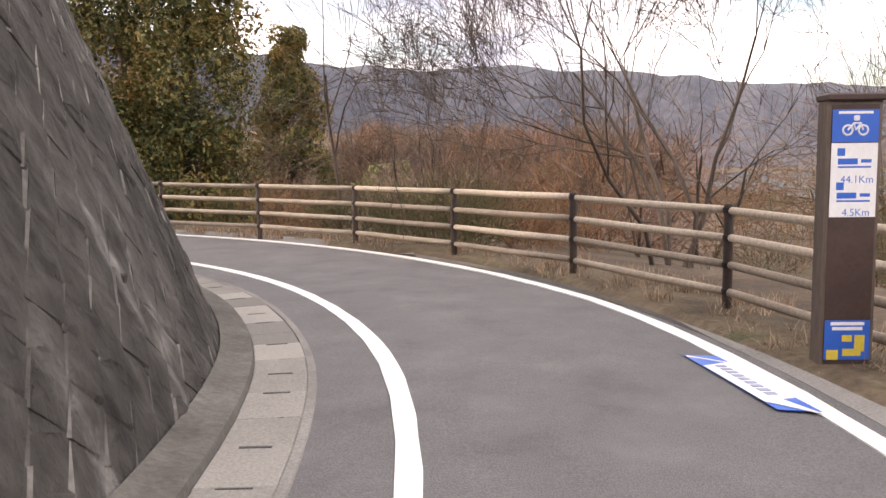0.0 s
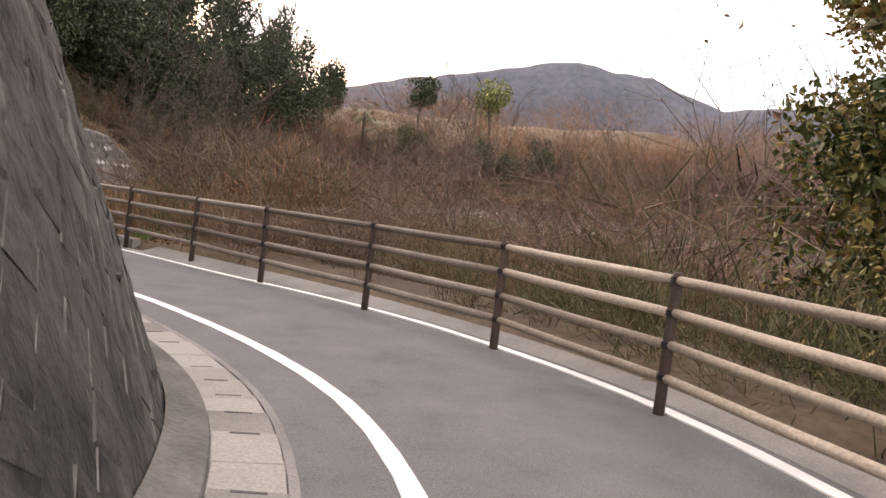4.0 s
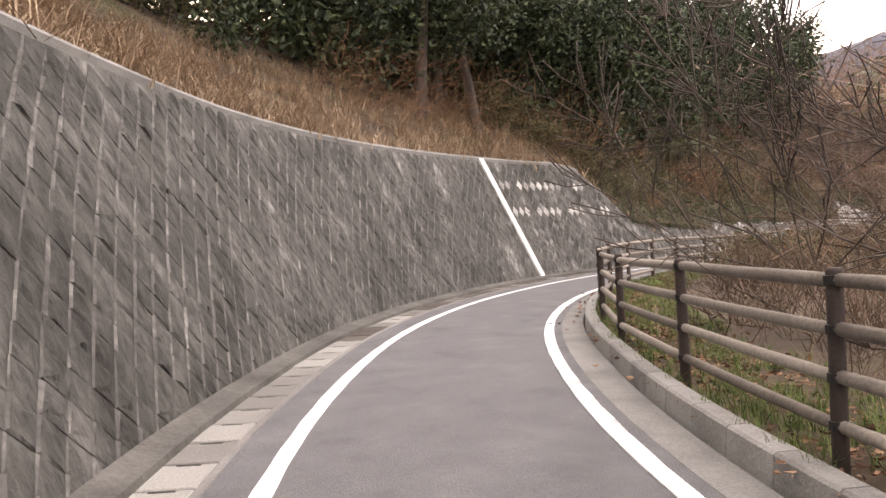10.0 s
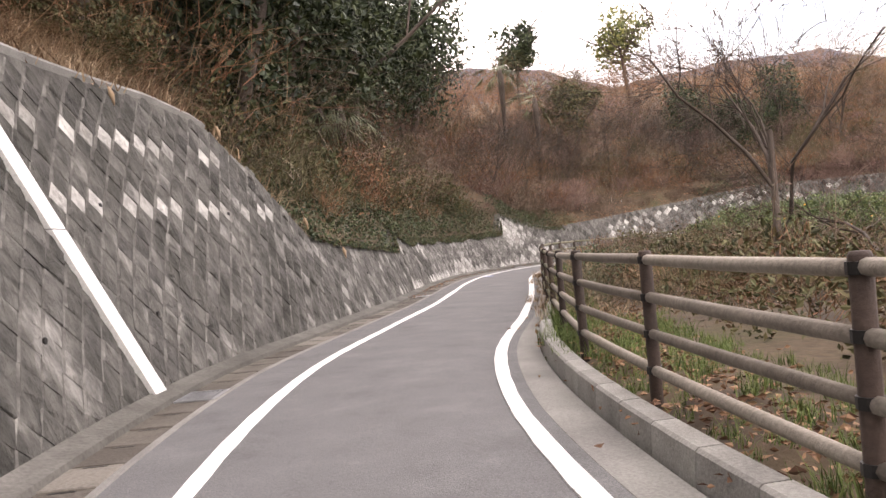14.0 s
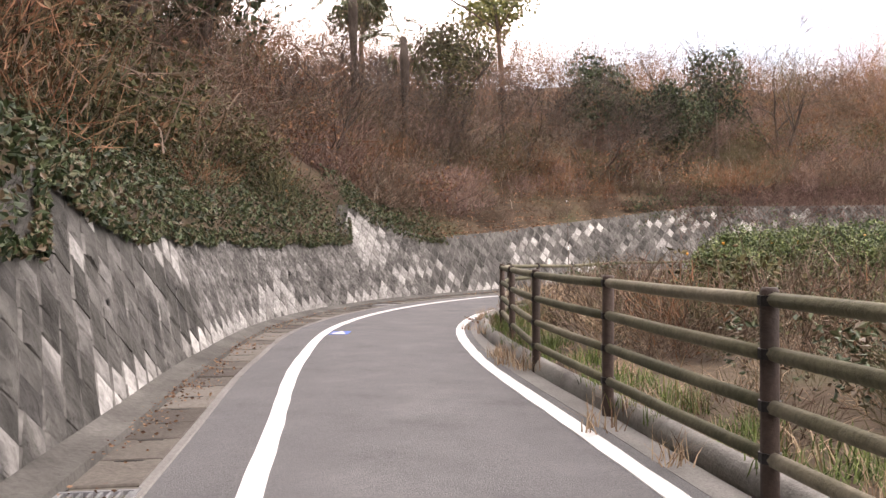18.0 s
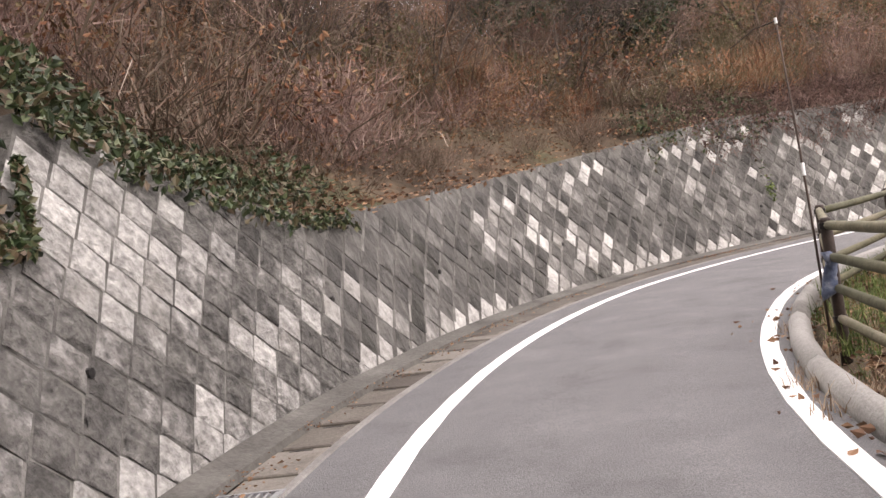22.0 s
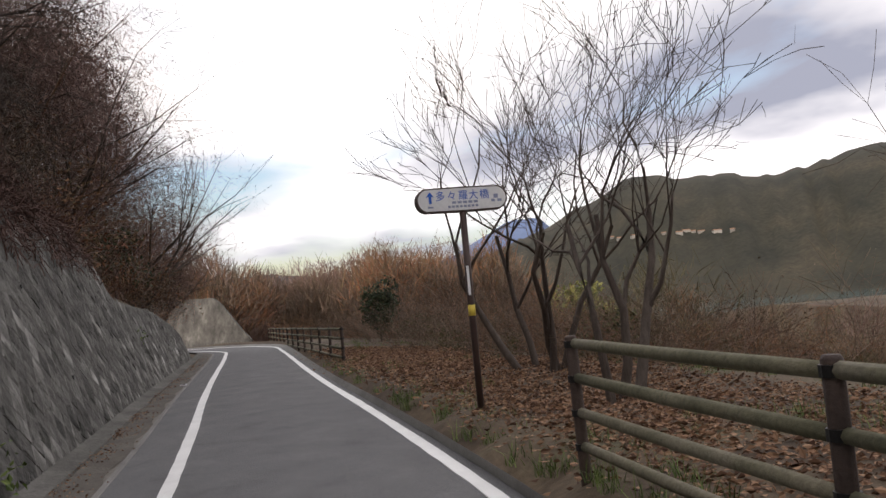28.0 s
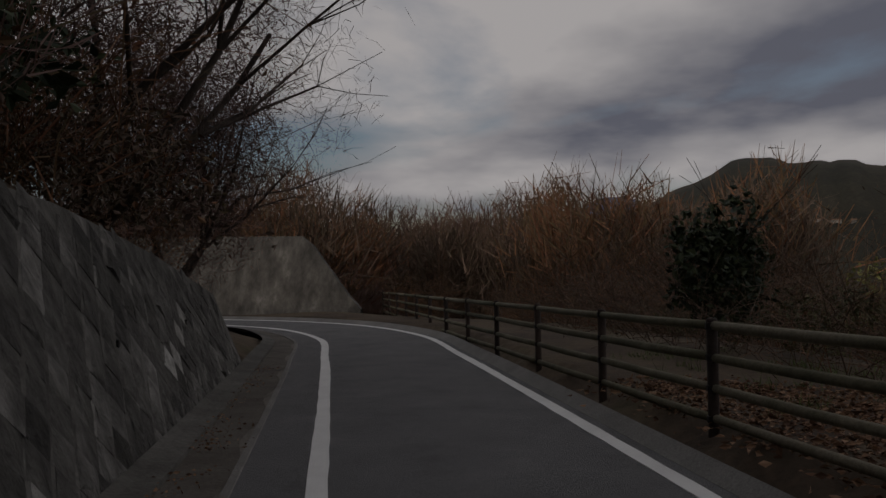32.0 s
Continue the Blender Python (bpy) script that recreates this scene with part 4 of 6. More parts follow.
FLINE = spline(np.r_[[at(s_, FENCE(s_))[:2] for s_ in (9.6, 11.8, 14.0)], [(1.52, 7.19), (.89, 9.30), (-.06, 11.29), (-1.23, 13.16), (-2.73, 14.78), (-4.51, 16.10), (-6.45, 17.13), (-8.57, 17.80), (-10.75, 18.06), (-12.98, 18.09), (-15.14, 18.26), (-17.34, 18.21), (-19.53, 18.26), (-24.9, 19.15),
                      (-30.39, 21.03), (-32.39, 22.02), (-34.29, 23.12), (-36.08, 24.38), (-37.75, 25.81), (-39.28, 27.43), (-40.81, 29.22), (-43.5, 33.1), (-46.07, 36.95), (-48.36, 40.58), (-49.5, 42.42)], [at(s_, FENCE(s_))[:2] for s_ in (88, 91, 95, 99, 103, 107, 111, 115)], [(-36.42, 67.01)]], 12)


def spread(a, b, n):
    """n + 1 fence posts evenly from the place nearest a to that nearest b, along the fence's line."""
    d = np.r_[0, np.cumsum(np.hypot(*np.diff(FLINE, axis=0).T))]
    da, db = [d[((FLINE - q) ** 2).sum(1).argmin()] for q in (np.array(a), np.array(b))]
    n = n or round((db - da) / 2.2)
    k = np.linspace(da, db, n + 1)
    p = np.c_[np.interp(k, d, FLINE[:, 0]), np.interp(k, d, FLINE[:, 1])]
    return np.c_[p, FOOT(beside(p)[0])]


start = at(9.6, FENCE(9.6))[:2]
run_a = np.r_[spread(start, (1.52, 7.19), 0)[:-1], spread((1.52, 7.19), (-19.53, 18.26), 12)[:-1], spread((-19.53, 18.26), (-30.39, 21.03), 5)[:-1], spread((-30.39, 21.03), (-40.81, 29.22), 6)]
run_b = np.r_[spread((-40.81, 29.22), (-46.07, 36.95), 4)[:-1], spread((-46.07, 36.95), (-49.5, 42.42), 3)[:-1], spread((-49.5, 42.42), (-52.29, 53.15), 5), [(x_, y_, .05) for x_, y_ in ((-51.9, 54.9), (-50.55, 57.45), (-49.08, 59.78), (-47.5, 61.6))], spread((-45.68, 63.0), (-36.42, 67.01), 4)]
# the first ten spans wear the rail colour that has sunlight in it
fence(run_a, "round-rail timber fence with dark brown posts beside the road", lambda i: "rail_pale" if i < 10 else "rail")
fence(run_b, "mossy round-rail timber fence with dark brown posts", lambda i: "rail" if i < 2 else "rail_green")
k1, k9 = np.array((-23.14, 72.27, .02)), np.array((3.1, 83.9, -.25))
nk = 13
fence([k1 + (k9 - k1) * i / nk for i in range(nk + 1)], "round-rail timber fence with a free end post", lambda i: "rail_green")


# ---- plants ----
def blades(n, tall, spread_, lean, width, seed, segs=3, droop=0.4):
    """Thin tapering shoots from a common foot, as quads."""
    r = np.random.default_rng(seed)
    a, b = r.uniform(0, 2 * np.pi, n), r.uniform(0, 2 * np.pi, n)
    root = np.c_[np.cos(a), np.sin(a)] * (spread_ * np.sqrt(r.uniform(0, 1, n)))[:, None]
    out = np.c_[np.cos(b), np.sin(b)]
    h, l = tall * r.uniform(.45, 1, n), lean * r.uniform(.2, 1, n)
    w = np.c_[-out[:, 1], out[:, 0]] * (width * r.uniform(.6, 1.2, n))[:, None]
    rows = []
    for k in range(segs + 1):
        t = k / segs
        mid = np.c_[root + out * (l * (t ** 1.6))[:, None] * tall + r.normal(0, .03 * tall * t, (n, 2)), h * (t - droop * t * t * l)]
        taper = (1 - t) * .85 + .15
        off = np.c_[w * taper * .5, np.zeros(n)]
        rows += [mid - off, mid + off]
    v = np.stack(rows, 1)
    f = [(2 * k, 2 * k + 1, 2 * k + 3, 2 * k + 2) for k in range(segs)]
    f = (np.arange(n)[:, None, None] * (2 * segs + 2) + np.array(f)[None]).reshape(-1, 4)
    return v.reshape(-1, 3), f


def shrub(n, tall, wide, seed, width=.010, forks=3, dead=120, leaf=.06, wild=.6):
    """A tangled bush: crooked shoots that fork into finer ones, with dead leaves on them, as quads."""
    r = np.random.default_rng(seed)
    vs, fs, ends = [], [], []
    a = r.uniform(0, 2 * np.pi, n)
    p = np.c_[np.cos(a) * r.uniform(0, .5, n) * wide, np.sin(a) * r.uniform(0, .5, n) * wide, np.full(n, -.1)]
    lie = 1.3 if tall < 2.5 else .7
    d = np.c_[np.cos(a) * r.uniform(.1, lie, n), np.sin(a) * r.uniform(.1, lie, n), np.ones(n)]
    w, count = width, 0
    step = tall / (forks + 1) * 1.15
    for k in range(forks + 1):
        d = d / np.linalg.norm(d, axis=1)[:, None]
        q = p + d * (step * r.uniform(.6, 1.3, len(p)))[:, None]
        b = r.uniform(0, 2 * np.pi, len(p))
        side_ = np.cross(d, np.c_[np.cos(b), np.sin(b), np.zeros(len(p))])
        side_ /= np.linalg.norm(side_, axis=1)[:, None] + 1e-6
        v = np.stack([p - side_ * w / 2, p + side_ * w / 2, q - side_ * w * .36, q + side_ * w * .36], 1)
        f = np.arange(len(p))[:, None] * 4 + np.array([[0, 1, 3, 2]]) + count
        count += len(p) * 4
        vs.append(v.reshape(-1, 3)), fs.append(f)
        if k:
            ends.append(q)
        p, d = np.repeat(q, 2, 0), np.repeat(d, 2, 0)
        d = d + r.normal(0, wild, d.shape) * (1, 1, .75) + (0, 0, .05)
        w *= .70
        if len(p) > 330:
            keep = r.random(len(p)) < 330 / len(p)
            p, d = p[keep], d[keep]
    if dead:
        e = np.concatenate(ends)
        v, f = leaves(dead, lambda g, m: e[g.integers(0, len(e), m)] + g.normal(0, .015 * tall, (m, 3)), leaf, seed + 5)
        vs.append(v), fs.append(f + count)
    return np.concatenate(vs), np.concatenate(fs)


def leaves(n, shape, size, seed, flat_=0.0):
    """Small folded leaves scattered by shape(r, n) -> points, as quads."""
    r = np.random.default_rng(seed)
    p = shape(r, n)
    a = r.normal(0, 1, (n, 3))
    a[:, 2] *= 1 - flat_
    a /= np.linalg.norm(a, axis=1)[:, None]
    b = np.cross(a, r.normal(0, 1, (n, 3)))
    b /= np.linalg.norm(b, axis=1)[:, None]
    s = (size * r.uniform(.6, 1.3, n))[:, None]
    c = np.cross(a, b) * s * .12
    v = np.stack([p - a * s * .5, p + b * s * .27 + c, p + a * s * .5, p - b * s * .27 + c], 1)
    return v.reshape(-1, 3), np.arange(4 * n).reshape(-1, 4)


def lumps_of(rx, rz, z0, n, seed):
    q = np.random.default_rng(seed)
    cen = q.normal(0, 1, (n, 3))
    cen = cen / np.linalg.norm(cen, axis=1)[:, None] * q.uniform(.35, .8, (n, 1)) * (rx, rx, rz) + (0, 0, z0)
    return cen, q.uniform(.3, .55, n)[:, None] * (rx, rx, rz)


def around(cen, rad):
    """Points round lumps, for leaves()."""
    def shape(r, n):
        k = r.integers(0, len(cen), n)
        u = r.normal(0, 1, (n, 3))
        u = u / np.linalg.norm(u, axis=1)[:, None] * (r.uniform(.35, 1.05, n) ** .5)[:, None]
        return cen[k] + u * rad[k]
    return shape


def ball(rx, rz, z0, lumps=9, seed=0):
    """A crown's outline of several lumps, for leaves()."""
    return around(*lumps_of(rx, rz, z0, lumps, seed))


def heart(n, cen, rad, size, seed):
    """The dense inside of a crown: larger leaves within each lump."""
    return leaves(n, around(cen, rad * .62), size * 1.7, seed + 77)


def twigs(n, shape, size, width, seed, lean=(0, 0, -.35), wild=.7):
    """Fine twigs in two bent pieces, as quads; lean is the way that they tend to point."""
    r = np.random.default_rng(seed)
    p = shape(r, n)
    d = np.asarray(lean) + r.normal(0, wild, (n, 3))
    d /= np.linalg.norm(d, axis=1)[:, None]
    l = (size * r.uniform(.5, 1.3, n))[:, None]
    w = np.cross(d, r.normal(0, 1, (n, 3)))
    w = w / np.linalg.norm(w, axis=1)[:, None] * width * r.uniform(.5, 1.3, (n, 1)) * .5
    mid = p + d * l * .5
    end = mid + (d + np.asarray(lean) * .6 + r.normal(0, .3, (n, 3))) * l * .5
    v = np.stack([p - w, p + w, mid + w * .8, mid - w * .8, end + w * .4, end - w * .4], 1).reshape(-1, 3)
    f = np.arange(n)[:, None, None] * 6 + np.array([(0, 1, 2, 3), (3, 2, 4, 5)])[None]
    return v, f.reshape(-1, 4)


def mound(n, wide, tall, seed, twig=.42, width=.011, stems=9):
    """A rounded bush: short crooked twigs round several lumps, pointing out and up, and a few stems, as quads."""
    r = np.random.default_rng(seed)
    cen, rad = lumps_of(wide, tall * .5, tall * .45, 7, seed)
    p = around(cen, rad)(r, n)
    d = p - (0, 0, tall * .1)
    d = d / (np.linalg.norm(d, axis=1)[:, None] + 1e-6) + (0, 0, .35) + r.normal(0, .55, (n, 3))
    d /= np.linalg.norm(d, axis=1)[:, None]
    l = (twig * r.uniform(.5, 1.3, n))[:, None]
    w = np.cross(d, r.normal(0, 1, (n, 3)))
    w = w / np.linalg.norm(w, axis=1)[:, None] * width * r.uniform(.6, 1.3, (n, 1))
    v = np.stack([p - d * l * .5 - w, p - d * l * .5 + w, p + d * l * .5 + w * .35, p + d * l * .5 - w * .35], 1).reshape(-1, 3)
    got = [(v, np.arange(4 * n).reshape(-1, 4))]
    for k in range(stems):
        end = cen[k % len(cen)] * r.uniform(.6, 1.0) + r.normal(0, .12, 3)
        foot_ = np.array((r.normal(0, .15), r.normal(0, .15), -.15))
        mid = (end + foot_) / 2 + r.normal(0, .12 * wide, 3)
        o = np.array((-(end - foot_)[1], (end - foot_)[0], 0.0))
        o = o / (np.linalg.norm(o) + 1e-6) * width * 1.3
        got.append((np.array([foot_ - o, foot_ + o, mid + o * .8, mid - o * .8, end + o * .4, end - o * .4]), np.array([(0, 1, 2, 3), (3, 2, 4, 5)])))
    return join(got)


def scatter(name, kinds, xy, mat, label, category, scale=(.7, 1.25), sink=0.05, zs=None, parent=None):
    """Many copies of the given plants joined into one mesh of stuff."""
    xy = np.asarray(xy)
    z = height(xy) if zs is None else zs
    pieces, count = [], 0
    vs, fs = [], []
    for k, (v, f) in enumerate(kinds):
        pick = np.arange(len(xy)) % len(kinds) == k
        m = pick.sum()
        if not m:
            continue
        a, s = rng.uniform(0, 2 * np.pi, m), rng.uniform(*scale, m)
        c, d = np.cos(a) * s, np.sin(a) * s
        x = v[None, :, 0] * c[:, None] - v[None, :, 1] * d[:, None] + xy[pick, 0][:, None]
        y = v[None, :, 0] * d[:, None] + v[None, :, 1] * c[:, None] + xy[pick, 1][:, None]
        w = v[None, :, 2] * s[:, None] + (z[pick] - sink)[:, None]
        vs.append(np.stack([x, y, w], -1).reshape(-1, 3))
        fs.append((f[None] + (np.arange(m) * len(v))[:, None, None]).reshape(-1, 4) + count)
        count += m * len(v)
    ob = fast(name, np.concatenate(vs), np.concatenate(fs), mat)
    return tagged(ob, label, category, kind="stuff")


def zone(n, s0, s1, a, b, right=False):
    """Random places along the road: a to b metres above the wall's crest, or out from the fence."""
    s = rng.uniform(s0, s1, n)
    d = a + (b - a) * rng.random(n) ** 1.25
    off = FENCE(np.clip(s, 4, 119)) - d if right else WALL(s) + BATTER * TOP(s) + d
    return at(s, off)[:, :2]


def patches(name, kinds, xy, seed, mats, label, category, scale, size=5.0):
    """Bushes whose kind changes from patch to patch of the slope."""
    xy = np.asarray(xy)
    k = bumps(xy, size, seed) + .45 * bumps(xy, size * .3, seed + 1) + rng.normal(0, .12, len(xy))
    k = np.argsort(np.argsort(k)) / len(k)
    edges = np.linspace(0, 1, len(mats) + 1)
    for (mat, word), a, b in zip(mats, edges, edges[1:]):
        got = xy[(k >= a) & (k < b + 1e-9)]
        if len(got):
            scatter(word.split()[0] + "_" + name, kinds, got, M[mat], word + " " + label, category, scale, .1)


MOUND = [mound(330, 1.0, 1.25, 700 + i, .30, .0065) for i in range(6)]
BIGMOUND = [mound(430, 1.5, 2.5, 720 + i, .45, .010, 12) for i in range(5)]
BUSH = [shrub(12, 1.5, 1.7, i, .014, 3, 50, .05) for i in range(6)]
TALLBUSH = [shrub(8, 3.3, 2.6, 20 + i, .026, 4, 40, .06, .8) for i in range(6)]
VINES = [shrub(8, .5, 1.0, 90 + i, .016, 2, 70, .05, .9) for i in range(4)]
STRAW = [blades(24, .8, .30, 1.2, .018, 40 + i, 2, .75) for i in range(5)]
CANES = [blades(11, 1.9, .7, 1.3, .022, 45 + i, 5, .85) for i in range(5)]
BROWNLEAF = [leaves(300, ball(1.0, .7, .6, 9, 85 + i), .065, 85 + i) for i in range(3)]
TUFT = [blades(30, .22, .12, .8, .010, 50 + i, 2) for i in range(3)]
LITTER = [leaves(24, lambda r, n: np.c_[r.normal(0, .28, (n, 2)), r.uniform(.0, .02, n)], .06, 60 + i, .85) for i in range(3)]
OLIVE = [leaves(420, ball(.9, .6, .55, 8, 70 + i), .085, 70 + i) for i in range(3)]
DARK = [leaves(520, ball(1.3, 1.1, 1.0, 9, 75 + i), .15, 75 + i) for i in range(3)]

# slopes above the wall
scatter("dry_grass_bank", STRAW, np.r_[zone(2100, 22, 73, .25, 5.4), zone(220, 20, 74, .15, .6)], M["straw"], "band of tall straw-coloured dry grass above the wall", "dry grass", (.6, 1.2))
scatter("brown_brush_bank", BUSH, np.r_[zone(110, 73, 100, 1.4, 11), zone(110, 96, 122, 1.3, 9), zone(60, 121, 143, 1.3, 8)], M["twig"], "tangled leafless brown brush on the bank", "brush", (.55, 2.0))
scatter("russet_brush_bank", BUSH, np.r_[zone(50, 72, 96, 3, 12), zone(90, 94, 124, 1.5, 15), zone(25, 64, 76, 1.0, 6), zone(30, 120, 143, 1.3, 6)], M["rust"], "reddish-brown dead brush on the bank", "brush", (.55, 2.0))
scatter("olive_shrubs_bank", OLIVE, np.r_[zone(90, 70, 92, 1.0, 9), zone(60, 92, 124, 3, 12), zone(25, 56, 74, 4.5, 8)], M["olive"], "dull olive shrubs among the brown brush", "shrub", (.7, 1.7))
scatter("thicket_bank", TALLBUSH, np.r_[zone(22, 86, 100, 3, 10), zone(90, 99, 130, 4, 24), zone(70, 126, 143, 2.4, 14)], M["twig"], "tall leafless thicket higher on the bank", "thicket", (.7, 1.25))
scatter("russet_thicket_bank", TALLBUSH, np.r_[zone(110, 96, 128, 6, 26)], M["rust"], "tall russet thicket along the top of the bank", "thicket", (.7, 1.3))
scatter("dark_undergrowth", DARK, np.r_[zone(120, 26, 74, 5.8, 12), zone(40, 62, 84, 4.8, 10), zone(30, 72, 90, 8, 14)], M["evergreen"], "dark evergreen undergrowth at the edge of the wood", "undergrowth", (.9, 2.4))
scatter("bramble_canes", CANES, np.r_[zone(230, 72, 100, 1.2, 9), zone(200, 94, 130, 1.4, 10), zone(60, 122, 143, 1.6, 7), zone(35, 24, 62, 2.6, 9, True), zone(30, 62, 90, 3, 8, True)], M["cane"], "pale arching bramble canes in the brush", "bramble", (.6, 1.4))
scatter("dead_leaf_shrubs", BROWNLEAF, np.r_[zone(50, 74, 100, 1.0, 12), zone(70, 96, 130, .6, 15), zone(40, 122, 143, .4, 8)], M["rust"], "shrubs with dead russet leaves on the bank", "shrub", (.7, 1.8))
scatter("dead_vines_bank", VINES, np.r_[zone(280, 104.5, 131, .05, 1.8)], M["vine"], "mat of dead reddish vines hanging over the wall", "dead vines", (.7, 1.3), .1)

patches("mounds_by_ivy", MOUND, zone(200, 71, 92, .6, 11), 41, (("rust", "russet"), ("olivetwig", "olive"), ("olive", "leafy"), ("twig", "brown"), ("olive", "dull-green")), "rounded bushes above the ivy", "bush", (.6, 1.3))
patches("mounds_bank", MOUND, np.r_[zone(210, 92, 112, .8, 12), zone(190, 108, 132, .6, 13), zone(90, 128, 143, .5, 7)], 43, (("rosy", "rosy"), ("twig", "brown"), ("rosy", "pinkish"), ("rust", "russet"), ("olivetwig", "olive")), "rounded leafless bushes on the bank", "bush", (.6, 1.35))
patches("hummocks_bank", BIGMOUND, np.r_[zone(40, 84, 100, 3, 14), zone(90, 98, 132, 4, 20), zone(30, 128, 143, 4, 12)], 47, (("twig", "brown"), ("rosy", "pinkish"), ("rust", "russet"), ("rosy", "rosy"), ("olivetwig", "olive")), "tall rounded thickets higher on the bank", "thicket", (.75, 1.5), 7.0)

scatter("dead_leaves_bank", LITTER, zone(420, 95, 106, .15, 3.2), M["litter"], "dead leaves lying on the earth above the wall", "fallen leaves", (.8, 1.4), -.02)
scatter("low_twigs_bank", MOUND, zone(120, 95, 106, .3, 3.4), M["twig"], "low brown twigs on the earth above the wall", "brush", (.3, .6), .1)

# ivy that hangs over the wall's crest
def over_crest(n, s0, s1, down, up, seed):
    """Points on the upper wall, down from its crest, and on the bank behind it."""
    r = np.random.default_rng(seed)
    s = r.uniform(s0, s1, n)
    d = r.uniform(-.25, 1, n)
    d = np.where(d < 0, d * 4 * down * (1 + .5 * np.sin(s * 3.3) * np.sin(s * 1.1)), d * up)
    zt = TOP(s)
    off = np.where(d < 0, WALL(s) + BATTER * (zt + d) - .03 - r.uniform(0, .05, n), WALL(s) + BATTER * zt + d)
    p = at(s, off, 0)
    p[:, 2] = np.where(d < 0, zt + d, np.maximum(height(p[:, :2]), zt - .05) + .10) + r.uniform(.0, 1, n) * np.where(d < 0, .08, .30 + .2 * bumps(p[:, :2], 1.1, 33))
    return p


def ivy_on_wall(n, s0, s1, down, up, seed):
    p = over_crest(n, s0, s1, down, up, seed)
    v, f = leaves(n, lambda q, m: np.zeros((m, 3)), .085, seed)
    return (v.reshape(n, 4, 3) + p[:, None]).reshape(-1, 3), f


def vines_on_wall(n, s0, s1, down, up, seed):
    p = over_crest(n, s0, s1, down, up, seed)
    return twigs(n, lambda q, m: p, .24, .016, seed, (0, 0, -.55), .6)


v, f = join([ivy_on_wall(48000, 80.6, 92.6, .14, 4.0, 1), ivy_on_wall(3500, 92.8, 96.2, .22, .8, 2), ivy_on_wall(9000, 73.6, 80.5, .05, 2.4, 3), ivy_on_wall(1800, 103.5, 107.5, .55, .6, 4), ivy_on_wall(120, 105.9, 106.4, 1.25, .0, 5)])
dv, df = join([vines_on_wall(27000, 105, 131, .75, 1.6, 7), vines_on_wall(2600, 120, 131, .3, .6, 8), ivy_on_wall(4500, 105, 131, .6, 1.2, 9)])
tagged(fast("dead_vine_mat", dv, df, M["vine"]), "dead reddish vine leaves hanging over the wall top", "dead vines", kind="stuff")
tagged(fast("ivy_mat", v, f, M["ivy"]), "mat of dark green ivy over the wall top", "ivy", kind="stuff")

# right-hand side
beyond = np.c_[rng.uniform(1, 34, 260), rng.uniform(70, 112, 260)]
beyond = beyond[np.abs(beside(beyond)[1]) > 4.2]
COPSE = [mound(760, 2.0, 5.2, 760 + i, .75, .015, 16) for i in range(4)]
WOODS = [shrub(10, 5.6, 2.6, 150 + i, .035, 4, 60, .10, .45) for i in range(5)]
scatter("woods_beyond_bend", WOODS, np.r_[beyond[::7], zone(45, 126, 143, 5, 14)], M["twig"], "leafless brown woods beyond the bend", "woods", (.6, .95))
patches("copse_beyond_bend", COPSE, np.r_[beyond[::3], beyond[1::3] + (.7, .4), beyond[2::3] + (-.5, .6)], 61, (("twig", "brown"), ("rosy", "rosy"), ("rust", "russet"), ("twig", "dusky")), "rounded leafless copse beyond the bend", "woods", (1.1, 1.6), 8.0)
scatter("russet_woods_beyond_bend", WOODS, np.r_[beyond[1::7]], M["rust"], "russet leafless woods beyond the bend", "woods", (.6, .95))
scatter("woods_on_bank", WOODS, np.r_[zone(70, 95, 126, 9, 22)], M["rust"], "russet leafless woods along the top of the bank", "woods", (.6, 1.0))
scatter("leafy_brush_by_wall", BROWNLEAF, np.r_[zone(80, 122, 143, .5, 4.5)], M["twig"], "brown leafy brush along the wall top", "brush", (.9, 1.7))
scatter("thicket_by_lake", TALLBUSH, np.r_[zone(150, 133, 165, 3.4, 24, True), zone(30, 120, 134, 9, 22, True)], M["twig"], "brown thicket falling towards the lake", "thicket", (.45, .85))
scatter("russet_thicket_by_lake", TALLBUSH, np.r_[zone(120, 131, 165, 5, 28, True)], M["rust"], "russet thicket falling towards the lake", "thicket", (.45, .85))
scatter("brown_brush_valley", BUSH, np.r_[zone(120, 6, 60, 2.3, 14, True), zone(50, 60, 92, 2.4, 9, True), zone(110, 124, 150, 2.6, 10, True)], M["twig"], "leafless brown brush below the fence", "brush", (.7, 1.3))
scatter("russet_brush_valley", BUSH, np.r_[zone(60, 28, 62, 3.2, 16, True), zone(70, 126, 160, 3.2, 16, True)], M["rust"], "reddish-brown brush below the fence", "brush", (.7, 1.3))
scatter("thicket_valley", TALLBUSH, np.r_[zone(110, 2, 42, 5.0, 24, True), zone(30, 38, 58, 5.5, 14, True)], M["twig"], "tall leafless thicket beyond the fence", "thicket", (.9, 1.6))
scatter("russet_thicket_valley", TALLBUSH, np.r_[zone(80, 6, 40, 10, 30, True)], M["rust"], "russet thicket beyond the fence", "thicket", (.9, 1.6))
ang = rng.uniform(0, 2 * np.pi, 560)
rad = rng.uniform(62, 120, 560)
ring = np.c_[-25 + np.cos(ang) * rad, 45 + np.sin(ang) * rad]
ring = ring[(ring[:, 0] < 34)]
scatter("far_woods", [shrub(11, 4.6, 4.0, 130 + i, .06, 4, 60, .16) for i in range(4)], ring[::3], M["twig"], "leafless brown woods round the valley", "woods", (.8, 1.5))
